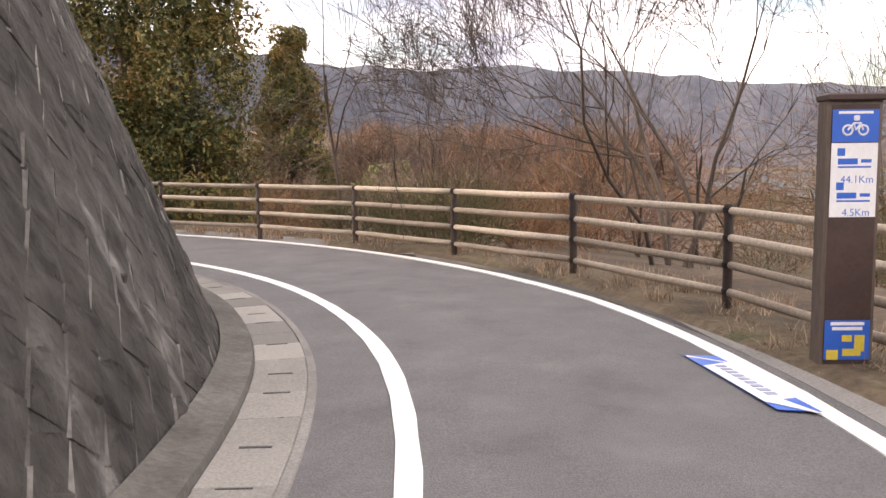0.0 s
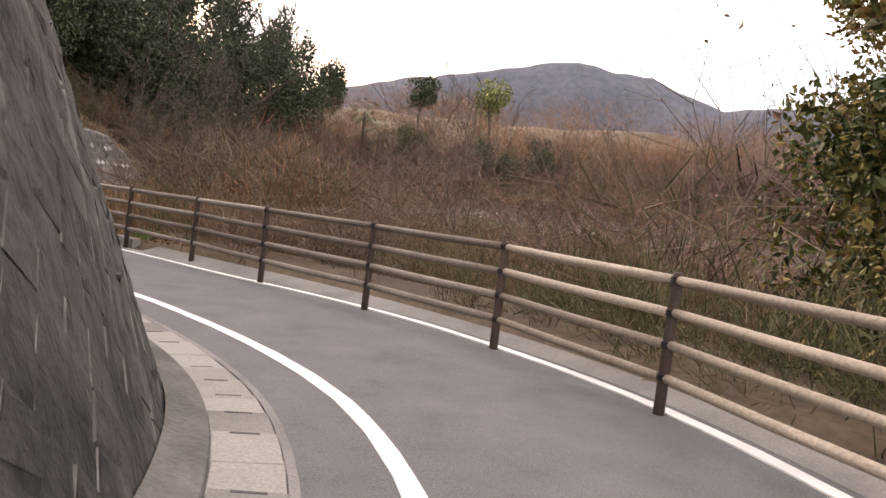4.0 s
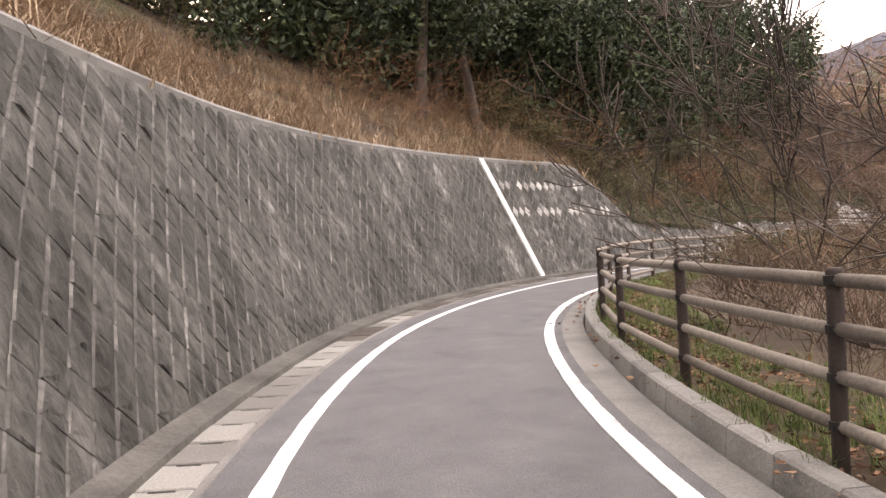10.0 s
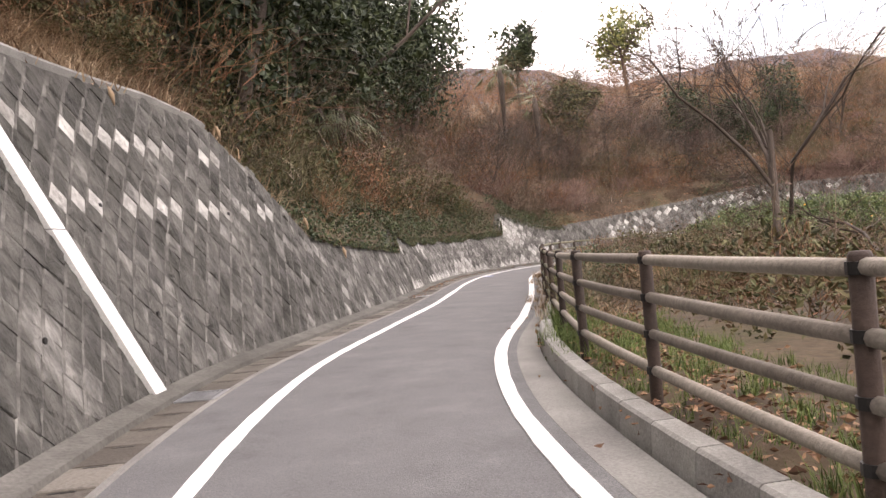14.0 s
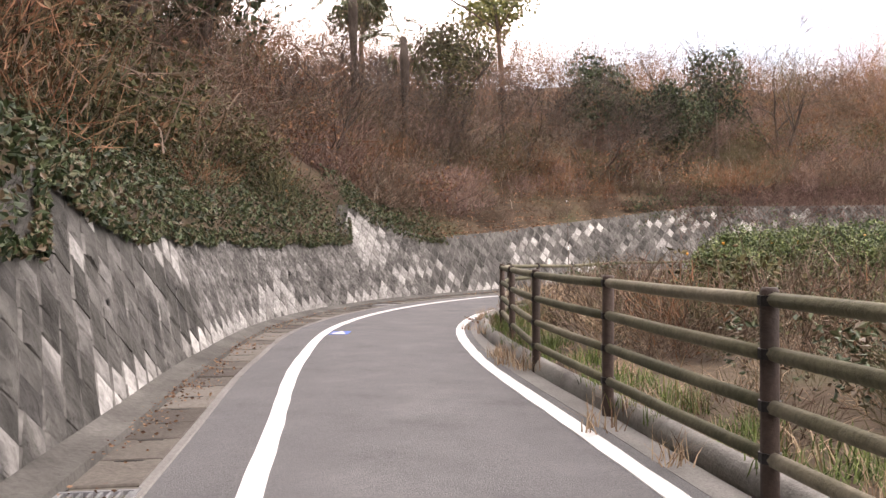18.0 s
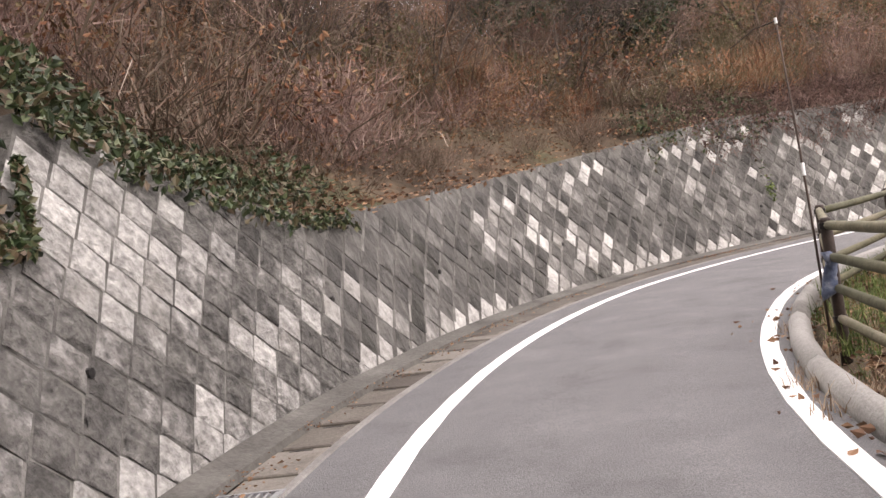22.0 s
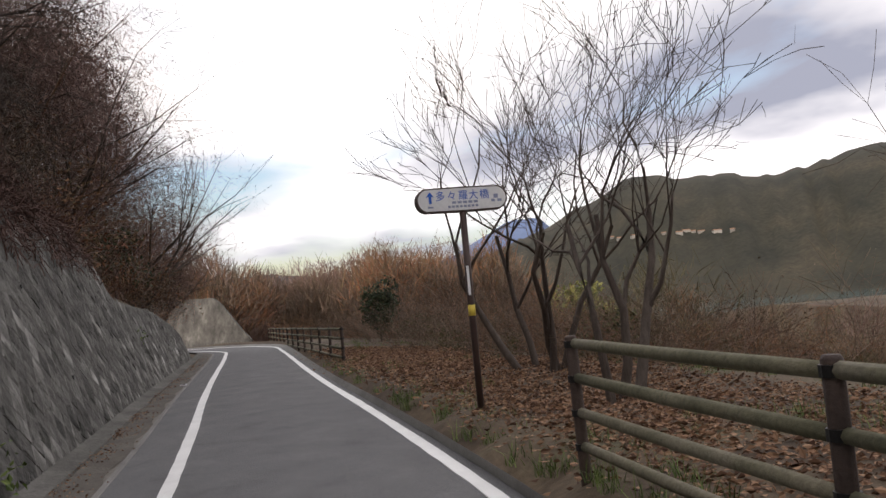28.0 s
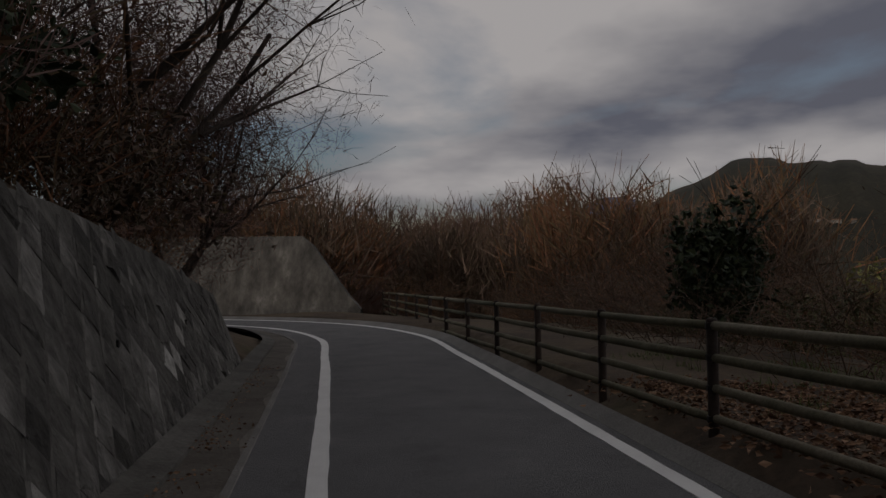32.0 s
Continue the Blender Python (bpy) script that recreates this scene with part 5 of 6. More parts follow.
scatter("far_russet_woods", [shrub(11, 4.2, 4.0, 140 + i, .06, 4, 60, .16) for i in range(4)], ring[1::3], M["rust"], "russet leafless woods round the valley", "woods", (.8, 1.5))
scatter("olive_shrubs_valley", OLIVE, np.r_[zone(40, 10, 60, 2, 14, True), zone(60, 60, 90, 1.8, 9, True), zone(24, 126, 150, 3, 12, True)], M["olive"], "dull olive shrubs beyond the fence", "shrub", (.6, 1.2))

patches("mounds_valley", MOUND, np.r_[zone(90, 20, 42, .3, 3.5, True), zone(130, 20, 70, 1.2, 14, True), zone(100, 70, 98, .9, 9, True), zone(70, 126, 150, 5, 16, True)], 53, (("twig", "brown"), ("olivetwig", "olive"), ("rust", "russet"), ("olive", "leafy")), "low bushes below the fence", "bush", (.5, 1.05))
patches("hummocks_valley", BIGMOUND, np.r_[zone(110, 4, 44, 4.5, 26, True), zone(40, 40, 62, 4.5, 12, True), beyond[::2], zone(60, 128, 165, 8, 30, True)], 57, (("twig", "brown"), ("rosy", "rosy"), ("rust", "russet"), ("olivetwig", "olive")), "tall thickets beyond the fence", "thicket", (.8, 1.5), 7.0)
inside = np.c_[rng.uniform(-31, -21, 44), rng.uniform(21.8, 28, 44)]
scatter("twiggy_trees_inside_bend", TALLBUSH, inside[beside(inside)[1] < -4.6], M["twig"], "twiggy leafless saplings inside the bend", "thicket", (.8, 1.2))

patches("undergrowth_inside_bend", MOUND, zone(150, 69, 97, .45, 5, True), 63, (("olivetwig", "olive"), ("twig", "brown"), ("straw", "straw-coloured"), ("olivetwig", "dull-green"), ("twig", "dusky")), "low tangled undergrowth inside the bend", "undergrowth", (.35, .75), 3.0)
scatter("leafy_shrubs_inside_bend", OLIVE, zone(46, 72, 97, .9, 7, True), M["ivy"], "leafy green shrubs inside the bend", "shrub", (.4, .95))
scatter("dry_grass_inside_bend", STRAW, zone(130, 70, 97, .35, 4, True), M["straw"], "tufts of dry grass inside the bend", "dry grass", (.35, .8))

# verge: grass, straw and fallen leaves
vs_ = rng.uniform(38.5, 70, 1000)
scatter("green_grass_verge", TUFT, at(vs_, FENCE(vs_) + rng.uniform(-1.3, .02, 1000))[:, :2], M["green"], "short green grass behind the kerb", "grass", (.4, .9), zs=FOOT(vs_))
vs_ = np.r_[rng.uniform(66, 112, 460), rng.uniform(118, 134, 140)]
scatter("green_grass_patches", TUFT, at(vs_, FENCE(np.clip(vs_, 4, 119)) + rng.uniform(-.5, .15, 600))[:, :2], M["green"], "patches of green grass by the fence", "grass", zs=np.where(vs_ < 119, FOOT(vs_), .0) + .0)
gp = np.c_[rng.uniform(-36, -10, 1500), rng.uniform(58, 75, 1500)]
gs, go = beside(gp)
gp = gp[(go < -2.2) & (go > -9) & (gs > 114) & (bumps(gp, 2.2, 71) > .1)]
scatter("green_grass_slope", TUFT, gp, M["green"], "patches of green grass among the fallen leaves", "grass", (.6, 1.3))
vs_ = np.r_[rng.uniform(6, 26, 330), rng.uniform(70, 96, 130)]
scatter("straw_verge", TUFT, at(vs_, FENCE(vs_) + rng.uniform(-.5, .5, 460))[:, :2], M["straw"], "dry straw along the foot of the fence", "dry grass", zs=FOOT(vs_) - .02)
vs_ = np.r_[rng.uniform(38, 72, 420), rng.uniform(88, 112, 420), rng.uniform(112, 140, 2900)]
lo_ = np.where(vs_ < 112, FENCE(np.clip(vs_, 4, 119)) - .9, -6.0)
hi_ = np.where(vs_ < 112, np.where(vs_ > 88, KERB(vs_) + np.where(rng.random(len(vs_)) < .02, .0, -.32), FENCE(np.clip(vs_, 4, 119)) - .3), RIGHT(vs_) - .95)
lx = at(vs_, lo_ + (hi_ - lo_) * rng.random(len(vs_)) ** .7)[:, :2]
se, oe = beside(lx)
scatter("fallen_leaves", LITTER, lx, M["litter"], "brown fallen leaves on the verge", "fallen leaves", (.7, 1.2), -.004, zs=np.maximum(height(lx), np.where(-oe < 1.75, np.where(se < 70, FOOT(se), .005), -9)))
vs_ = rng.uniform(78, 143, 420)
scatter("gutter_leaves", LITTER, at(vs_, WALL(vs_) - rng.uniform(.03, .3, 420))[:, :2], M["litter"], "brown leaves caught in the gutter", "fallen leaves", (.3, .55), -.03, zs=np.full(420, .02))


# ---- trees ----
def limb(r, p, d, length, rad, depth, out_, steps=4, up=.05, wild=.16, more=3):
    pts, rr = [p], [rad]
    for k in range(steps):
        d = d + r.normal(0, wild, 3) + (0, 0, up)
        d = d / np.linalg.norm(d)
        p = p + d * length / steps
        pts.append(p), rr.append(max(.0045, rad * (1 - .55 * (k + 1) / steps)))
    out_.append((tube(pts, rr, 7 if rad > .05 else (5 if rad > .02 else 3), caps=False), depth))
    if depth <= 0:
        return
    for k in range(more if depth > 1 else 4):
        j = r.integers(max(1, steps // 2), steps + 1)
        side_ = r.normal(0, 1, 3)
        nd = d + side_ / np.linalg.norm(side_) * r.uniform(.35, .75)
        limb(r, pts[j], nd / np.linalg.norm(nd), length * r.uniform(.55, .8), rr[j] * .68, depth - 1, out_, 4 if depth > 3 else 2, up, wild, more)


def bare_tree(place, tall, stems, label, seed, depth=4, fan=.35, rad=.09, group="", up=.05, turn=(0, 0), more=3, wild=.16, fine=0):
    r = np.random.default_rng(seed)
    z0 = float(height([place[:2]])[0]) if len(place) < 3 else place[2]
    tr = thing("bare_tree", label, "tree", group, place=(place[0], place[1], z0))
    got = []
    for k in range(stems):
        a = r.uniform(0, 2 * np.pi)
        d = np.array((math.cos(a) * fan + turn[0], math.sin(a) * fan + turn[1], 1.0))
        limb(r, np.array((math.cos(a) * .06 * stems, math.sin(a) * .06 * stems, -.2)), d / np.linalg.norm(d), tall * .42, rad * r.uniform(.75, 1), depth, got, up=up, more=more, wild=wild)
    part("trunk", *join([q for q, k in got if k == depth]), M["bark"], tr, smooth=True)
    crown_ = [q for q, k in got if k < depth]
    if fine:
        ends = np.array([q[0][-3:].mean(0) for q, k in got if k <= 1])
        crown_.append(twigs(fine, lambda g, m: ends[g.integers(0, len(ends), m)] + g.normal(0, .03, (m, 3)), .24, .007, seed, (0, 0, .25), .7))
    part("crown", *join(crown_), M["bark"], tr, "fine leafless branches", smooth=True)
    return tr


def leafy_tree(name, place, tall, wide, mat, label, category, seed, n=2600, size=.22, crown=.62, group="", lumps=14, dense=.22, shoots=0):
    r = np.random.default_rng(seed)
    z0 = float(height([place])[0])
    tr = thing(name, label, category, group, place=(*place, z0))
    got = []
    limb(r, np.array((0, 0, -.2)), np.array((.03, .02, 1.0)), tall * .7, tall * .022, 2, got, wild=.10)
    part("trunk", *join([q for q, _ in got]), M["bark"], tr, smooth=True)
    cen, rad = lumps_of(wide, tall * crown * .5, tall * (1 - crown * .5), lumps, seed)
    pieces = [leaves(n, around(cen, rad), size, seed)]
    if dense:
        pieces.append(heart(int(n * dense), cen, rad, size, seed))
    for k in range(shoots):
        c, l = cen[r.integers(0, lumps)] * (1, 1, 1.1), r.uniform(.3, .75)
        pieces.append(leaves(22, lambda g, m: c + np.c_[g.normal(0, .05, (m, 2)), g.uniform(.1, 1, m) * l], size * 1.1, seed + k))
    part("crown", *join(pieces), mat, tr)
    return tr


def conifer(place, tall, wide, label, seed):
    """A dense crown of bulging sprays, tier over tier, round a straight trunk."""
    z0 = float(height([place])[0])
    tr = thing("cedar_tree", label, "tree", "cedars below the road", place=(*place, z0))
    part("trunk", *tube([(0, 0, -.3), (0, 0, tall * .5), (0, 0, tall * .97)], [.22, .14, .02], 8), M["bark"], tr, smooth=True)
    q = np.random.default_rng(seed)
    n = 95
    h = q.uniform(.02, 1.0, n)
    a, l = q.uniform(0, 6.28, n), wide * (1.04 - h) ** .5 * q.uniform(.35, .95, n)
    cen = np.c_[np.cos(a) * l, np.sin(a) * l, h * tall]
    rad = (q.uniform(.24, .40, n) * wide * (1.2 - .6 * h))[:, None] * (1, 1, 1.15)
    part("crown", *join([leaves(38000, around(cen, rad), .10, seed), heart(5000, cen, rad, .12, seed)]), M["cedar"], tr)
    return tr


for k, (x_, y_, h_) in enumerate(((3.4, 13.6, 5.6), (0.6, 18.2, 5.2), (5.2, 20.5, 6.2), (1.8, 24.0, 6.0), (-3.4, 23.2, 5.4), (8.0, 13.2, 6.0), (4.4, 7.0, 5.0), (7.5, 25.5, 6.6), (-6.2, 27.0, 5.6), (10.5, 19.0, 6.6), (-11.5, 26.4, 5.2), (-16.5, 30.0, 5.4), (-20.0, 27.5, 5.0))):
    bare_tree((x_, y_), h_, 2 + k % 2, "slender leafless sapling in the thicket beyond the fence", 600 + k, 4, .14, .035, "saplings in the thicket", up=.14)
conifer((-6.2, 21.8), 9.4, 2.0, "tall cedar with green-bronze foliage below the road", 1)
conifer((-4.6, 20.7), 9.8, 1.95, "tall cedar with green-bronze foliage below the road", 2)
conifer((-2.5, 28.2), 7.0, 1.7, "smaller dark cedar below the road", 3)
bare_tree((2.7, 10.8), 8.0, 5, "leafless multi-stemmed tree behind the fence", 11, 5, .30, .045, up=.10, more=4, wild=.2, fine=2500)
bare_tree((-1.4, 16.0), 7.5, 1, "slender leafless tree behind the fence", 12, 5, .12, .045, up=.10)
bare_tree((5.6, 9.2), 8.0, 2, "leafless tree leaning over the fence", 13, 5, .25, .05, up=.10)
bare_tree((6.5, 17.5), 6.5, 2, "slender leafless tree in the brush", 14, 4, .25, .06)
bare_tree((-14.5, 24.5), 5.5, 2, "slender leafless tree beyond the fence", 15, 4, .3, .05)
bare_tree((-24.5, 23.6), 6.0, 3, "leafless tree with fine twigs inside the bend", 16, 5, .4, .06)
bare_tree((-27.0, 22.6), 5.0, 3, "leafless tree with fine twigs inside the bend", 17, 5, .5, .05)
bare_tree((-40.7, 33.2, -.6), 7.6, 2, "spreading leafless tree inside the bend", 36, 5, .22, .09, up=.0, turn=(.12, .1), more=4, wild=.24, fine=1800)
bare_tree((-29.2, 67.5), 6.0, 5, "tall leafless tree behind the sign", 21, 4, .16, .075, up=.16, more=3, wild=.24, fine=350)
bare_tree((-32.6, 66.5), 5.8, 3, "tall leafless tree near the sign", 28, 4, .12, .075, up=.16, more=3, wild=.24, fine=250)
bare_tree((-27.6, 60.4), 9.5, 1, "slender leafless tree wrapped in creeper", 23, 3, .05, .09)
bare_tree((-33.0, 76.4), 5.0, 3, "leafless tree leaning out over the wall", 24, 5, .3, .07, up=-.1, turn=(.1, -.3), wild=.32, fine=3500)
for x_, y_, z_, w_, h_, sd in ((-32.6, 76.6, 0, 2.4, 6.2, 61), (-27.4, 78.0, 0, 2.7, 6.6, 62), (-22.8, 79.9, 0, 2.8, 7.2, 63), (-36.9, 75.0, 0, 2.1, 4.4, 64), (-17.2, 80.8, 0, 3.1, 7.4, 65), (-13.4, 82.4, 0, 2.4, 6.0, 66), (-20.2, 81.4, 0, 2.8, 8.0, 67)):
    z0 = float(height([(x_, y_)])[0])
    tr = thing("overhanging_tree", "dense brown tree with drooping twigs and dead leaves over the wall", "tree", "trees overhanging the wall", place=(x_, y_, z0))
    got = []
    for a_ in range(4):
        limb(np.random.default_rng(sd * 9 + a_), np.array((0, 0, -.2)), np.array((math.cos(a_ * 1.6) * .5 + .15, math.sin(a_ * 1.6) * .5 - .3, .85)), h_ * .5, .07, 2, got)
    part("trunk", *join([q for q, _ in got]), M["bark"], tr, smooth=True)
    part("crown", *join([twigs(15000, ball(w_, h_ * .45, h_ * .5, 34, sd), .26, .013, sd, (.05, -.1, -.15)), leaves(9000, ball(w_ * .95, h_ * .42, h_ * .48, 34, sd), .05, sd), twigs(9000, ball(w_ * 1.3, h_ * .42, h_ * .62, 46, sd + 5), .34, .009, sd + 5, (.05, -.1, -.3))]), M["rosy"], tr)
bare_tree((-38.4, 74.0), 5.5, 3, "leafless tree on the bank above the wall", 27, 5, .4, .08)
bare_tree((-48.6, 72.5), 6.5, 3, "leafless tree on top of the bank", 28, 5, .3, .08)
bare_tree((-59.0, 52.8), 4.2, 3, "leafless shrubby tree on the bank", 29, 5, .6, .06)
bare_tree((-60.5, 63.0), 5.0, 3, "leafless shrubby tree on the bank", 30, 5, .6, .06)
for k, (s_, d_) in enumerate(((94.6, 2.2), (96.8, 3.4), (99.0, 2.0), (101.4, 3.2), (104.2, 2.4), (107.5, 3.6), (111.0, 2.6))):
    p = at(s_, WALL(s_) + BATTER * TOP(s_) + d_)
    bare_tree((p[0], p[1]), 4.6 if s_ < 105 else 3.2, 4, "crooked leafless shrub on the bank above the wall", 640 + k, 4 if s_ < 105 else 3, .5, .036, "crooked shrubs on the bank", up=.04, more=4, wild=.26)
for k, (x_, y_, h_) in enumerate(((-57.6, 62.6, 5.0), (-55.2, 65.6, 4.6), (-59.6, 59.8, 5.2))):
    bare_tree((x_, y_), h_, 3, "leafless tree on top of the bank", 660 + k, 5, .35, .06, up=.08, wild=.22, fine=900)
for s_, d_, h_ in ((106.5, 3.4, 4.2), (108.6, 4.6, 4.8), (104.8, 5.0, 4.6)):
    p = at(s_, WALL(s_) + BATTER * TOP(s_) + d_)
    leafy_tree("evergreen_tree", (p[0], p[1]), h_, 1.7, M["evergreen"], "dark evergreen among the leafless brush on the bank", "tree", 311 + int(s_), 3200, .13, .9, lumps=16)
leafy_tree("evergreen_tree", (-59.2, 62.2), 5.2, 1.9, M["olive"], "dull olive tree on top of the bank", "tree", 310, 3600, .13, .8)
bare_tree((-52.0, 26.4), 6.0, 3, "leafless tree among the evergreens above the wall", 31, 5, .4, .08)

# evergreens above the wall
k = 0
for s_, d_ in ((22, 6), (27, 7), (31, 9), (34, 7.5), (38, 8.5), (41, 7.4), (43, 10.5), (46, 7.2), (49, 9.5), (52, 7.4), (55, 10), (57, 7.2), (60, 9), (62.5, 7), (65, 9.8), (67, 7), (69, 9.5), (71, 7.6), (36, 14), (42, 15), (48, 14), (54, 15), (60, 14), (66, 14)):
    p = at(s_, WALL(s_) + BATTER * TOP(s_) + d_)
    leafy_tree("evergreen_tree", (p[0], p[1]), rng.uniform(7.0, 9.0) + (2.2 if s_ > 42 else 0), rng.uniform(2.2, 3.0), M["evergreen"], "dark evergreen tree on the slope above the wall", "tree", 200 + k, 5200, .20, .95, "evergreens above the wall", 20)
    k += 1
for x_, y_, h_ in ((-53.0, 36.6, 5.0), (-55.6, 39.2, 5.5), (-57.6, 43.4, 6.0), (-59.8, 47.6, 6.5), (-61.6, 51.4, 6.0), (-50.6, 33.0, 5.0), (-46.8, 24.6, 6.5), (-48.6, 27.2, 6.5), (-50.6, 30.4, 6.0), (-52.8, 33.4, 5.5), (-50.5, 26.5, 8.5), (-53.5, 27.5, 8), (-54.0, 31.0, 7.5), (-57.5, 31.5, 8.5), (-58.0, 35.5, 7), (-61.0, 36.0, 8.5), (-61.5, 40.5, 7), (-64.0, 41.0, 8), (-64.0, 46.0, 6.5), (-67.0, 47.5, 7.5), (-67.0, 52.0, 6.5), (-70.0, 55.0, 7.0), (-69.0, 59.5, 5.5)):
    leafy_tree("evergreen_tree", (x_, y_), h_ + 3.0, rng.uniform(2.3, 3.1), M["evergreen"], "dark evergreen tree along the top of the bank", "tree", 260 + k, 5200, .20, .95, "evergreens on the bank", 20)
    k += 1
leafy_tree("broadleaf_tree", (-63.2, 77.3), 7.5, 3.0, M["bright"], "tall sunlit broadleaf tree on the skyline", "tree", 301, 2600, .30, .6, dense=0)
leafy_tree("evergreen_tree", (-69.0, 72.0), 7.0, 2.2, M["evergreen"], "dark round evergreen on the skyline", "tree", 302, 2200, .26, .6)
leafy_tree("evergreen_shrub", (-13.2, 73.6), 2.2, 1.0, M["evergreen"], "dark evergreen shrub behind the fence", "shrub", 303, 1800, .13, .85)
p = at(138.6, WALL(138.6) + BATTER * TOP(138.6) + 1.0)
leafy_tree("evergreen_shrub", (p[0], p[1]), 2.0, 1.3, M["evergreen"], "dark evergreen shrub at the end of the wall", "shrub", 306, 1800, .12, .95)
leafy_tree("bamboo_clump", (4.0, 66.0), 5.0, 3.2, M["bright"], "yellow-green bamboo clump beyond the brush", "bamboo", 304, 2600, .28, .9)
leafy_tree("bamboo_clump", (9.0, 60.0), 4.5, 3.0, M["bright"], "yellow-green bamboo clump beyond the brush", "bamboo", 305, 2400, .28, .9)


def palm_tree(place, tall, seed):
    r = np.random.default_rng(seed)
    z0 = float(height([place])[0])
    tr = thing("palm_tree", "tall windmill palm with a shaggy trunk", "palm", "palms on the bank", place=(*place, z0))
    part("trunk", *tube([(0, 0, -.3), (.04, 0, tall * .5), (.02, .03, tall * .8), (0, 0, tall)], [.12, .10, .17, .11], 9), M["bark"], tr, smooth=True)
    for k in range(26):
        a, e, l = r.uniform(0, 6.28), r.uniform(-1.1, 1.1), r.uniform(1.0, 1.45)
        d = np.array((math.cos(a) * math.cos(e), math.sin(a) * math.cos(e), math.sin(e)))
        base = np.array((0, 0, tall)) + d * .25
        tip = base + d * l * .55
        w, f = [], []
        for j in np.linspace(-1.2, 1.2, 11):
            side_ = np.cross(d, (0, 0, 1.0)) * math.sin(j) + d * math.cos(j)
            end = tip + side_ * l * .6 + (0, 0, -.22 * l)
            o = np.cross(side_, (.3, .2, 1.0)) * .022
            n_ = len(w)
            w += [tip - o * .4, tip + o * .4, (tip + end) / 2 + o + (0, 0, .05), end, end + (0, 0, .004), (tip + end) / 2 - o + (0, 0, .05)]
            f += [(n_, n_ + 1, n_ + 2, n_ + 5), (n_ + 5, n_ + 2, n_ + 3, n_ + 4)]
        sv, sf = tube([base, tip], [.012, .008], 4, False)
        v, q = join([(np.array(w), np.array(f)), (sv, sf)])
        part("frond", v, q, M["palm"], tr)
    return tr


palm_tree((-61.2, 58.3), 5.6, 1)
palm_tree((-59.6, 58.9), 4.4, 2)
palm_tree((-55.0, 40.4), 2.4, 3)
palm_tree((-54.0, 38.6), 1.8, 4)

# orchard floor
of_ = zone(1300, 90, 116, .3, 10, True)
scatter("orchard_grass", TUFT, of_[:450], M["straw"], "dry grass on the orchard floor", "grass", (.7, 1.5))
scatter("orchard_weeds", TUFT, of_[450:850], M["green"], "green weeds on the orchard floor", "weeds", (.7, 1.5))
scatter("orchard_leaves", LITTER, of_[850:], M["litter"], "fallen leaves on the orchard floor", "fallen leaves", (.8, 1.4), -.01)

# citrus orchard inside the bend
k = 0
for s_, e_, h_ in ((95.2, 4.2, 1.9), (97.4, 3.4, 2.1), (99.0, 3.2, 2.4), (100.6, 3.1, 2.5), (102.2, 3.0, 2.4), (103.8, 2.9, 2.6), (105.4, 2.8, 2.5), (107.0, 2.6, 2.4), (108.6, 2.5, 2.2), (110.2, 2.6, 2.0), (111.8, 2.8, 1.9), (98.0, 5.8, 2.7), (100.6, 5.6, 2.9), (103.2, 5.4, 3.0), (105.8, 5.2, 2.9), (108.4, 5.0, 2.7), (111.0, 5.0, 2.5), (94.0, 6.8, 2.3), (100.0, 8.6, 3.0), (104.5, 8.2, 3.0), (109.0, 8.0, 3.0), (90.5, 8.2, 2.1)):
    p, h_ = at(s_, FENCE(s_) - max(1.35, e_ - .9)), h_ * .69
    tr = leafy_tree("citrus_tree", (p[0], p[1]), h_, h_ * .62, M["citrus"], "dense green citrus tree with a few oranges behind the fence", "citrus tree", 400 + k, 6000, .078, .90, "citrus trees in the orchard", 18, .25, 5)
    r = np.random.default_rng(500 + k)
    for j in range(3):
        a, z_ = r.uniform(0, 6.28), r.uniform(.3, .8) * h_
        q = np.array((math.cos(a), math.sin(a), 0)) * h_ * .42 * r.uniform(.8, 1.0) + (0, 0, z_)
        part("orange", *tube([q + (0, 0, -.034), q + (0, 0, -.018), q, q + (0, 0, .018), q + (0, 0, .034)], [.012, .032, .038, .032, .012], 8), M["fruit"], tr, "ripe orange fruit", True)
    k += 1


# ---- signs and small things ----
def plate(lo, hi, y, d=.003):
    return box((lo[0], y - d, lo[1]), (hi[0], y, hi[1]))


# route post beside the fence
p = at(14.72, -1.80)
post = thing("route_post", "brown square cycling-route post with blue and white panels", "sign post", place=(p[0], p[1], .03))
post.rotation_euler = (0, 0, math.radians(-10))
part("body", *box((-.165, -.06, -.2), (.155, .06, 1.60), .006), M["postside"], post, "weathered lighter brown frame")
part("front_panel", *box((-.138, -.0618, .0), (.138, -.058, 1.58), .001), M["signbrown"], post)
part("cap", *box((-.17, -.085, 1.60), (.17, .085, 1.645), .01), M["signbrown"], post)
panel = part("blue_panel", *plate((-.135, 1.36), (.135, 1.55), -.0635), M["signblue"], post, "blue panel with a cyclist symbol")
board = part("white_panel", *plate((-.135, .92), (.135, 1.355), -.0635), M["signwhite"], post, "white distance panel")
low = part("map_panel", *plate((-.135, .06), (.135, .30), -.0635), M["signblue"], post, "blue map panel with yellow islands")
ring_ = lambda x, z, r_: join([tube([(x + r_ * math.cos(a), -.0665, z + r_ * math.sin(a)), (x + r_ * math.cos(a + .42), -.0665, z + r_ * math.sin(a + .42))], [.006, .006], 4) for a in np.arange(0, 6.2, .42)])
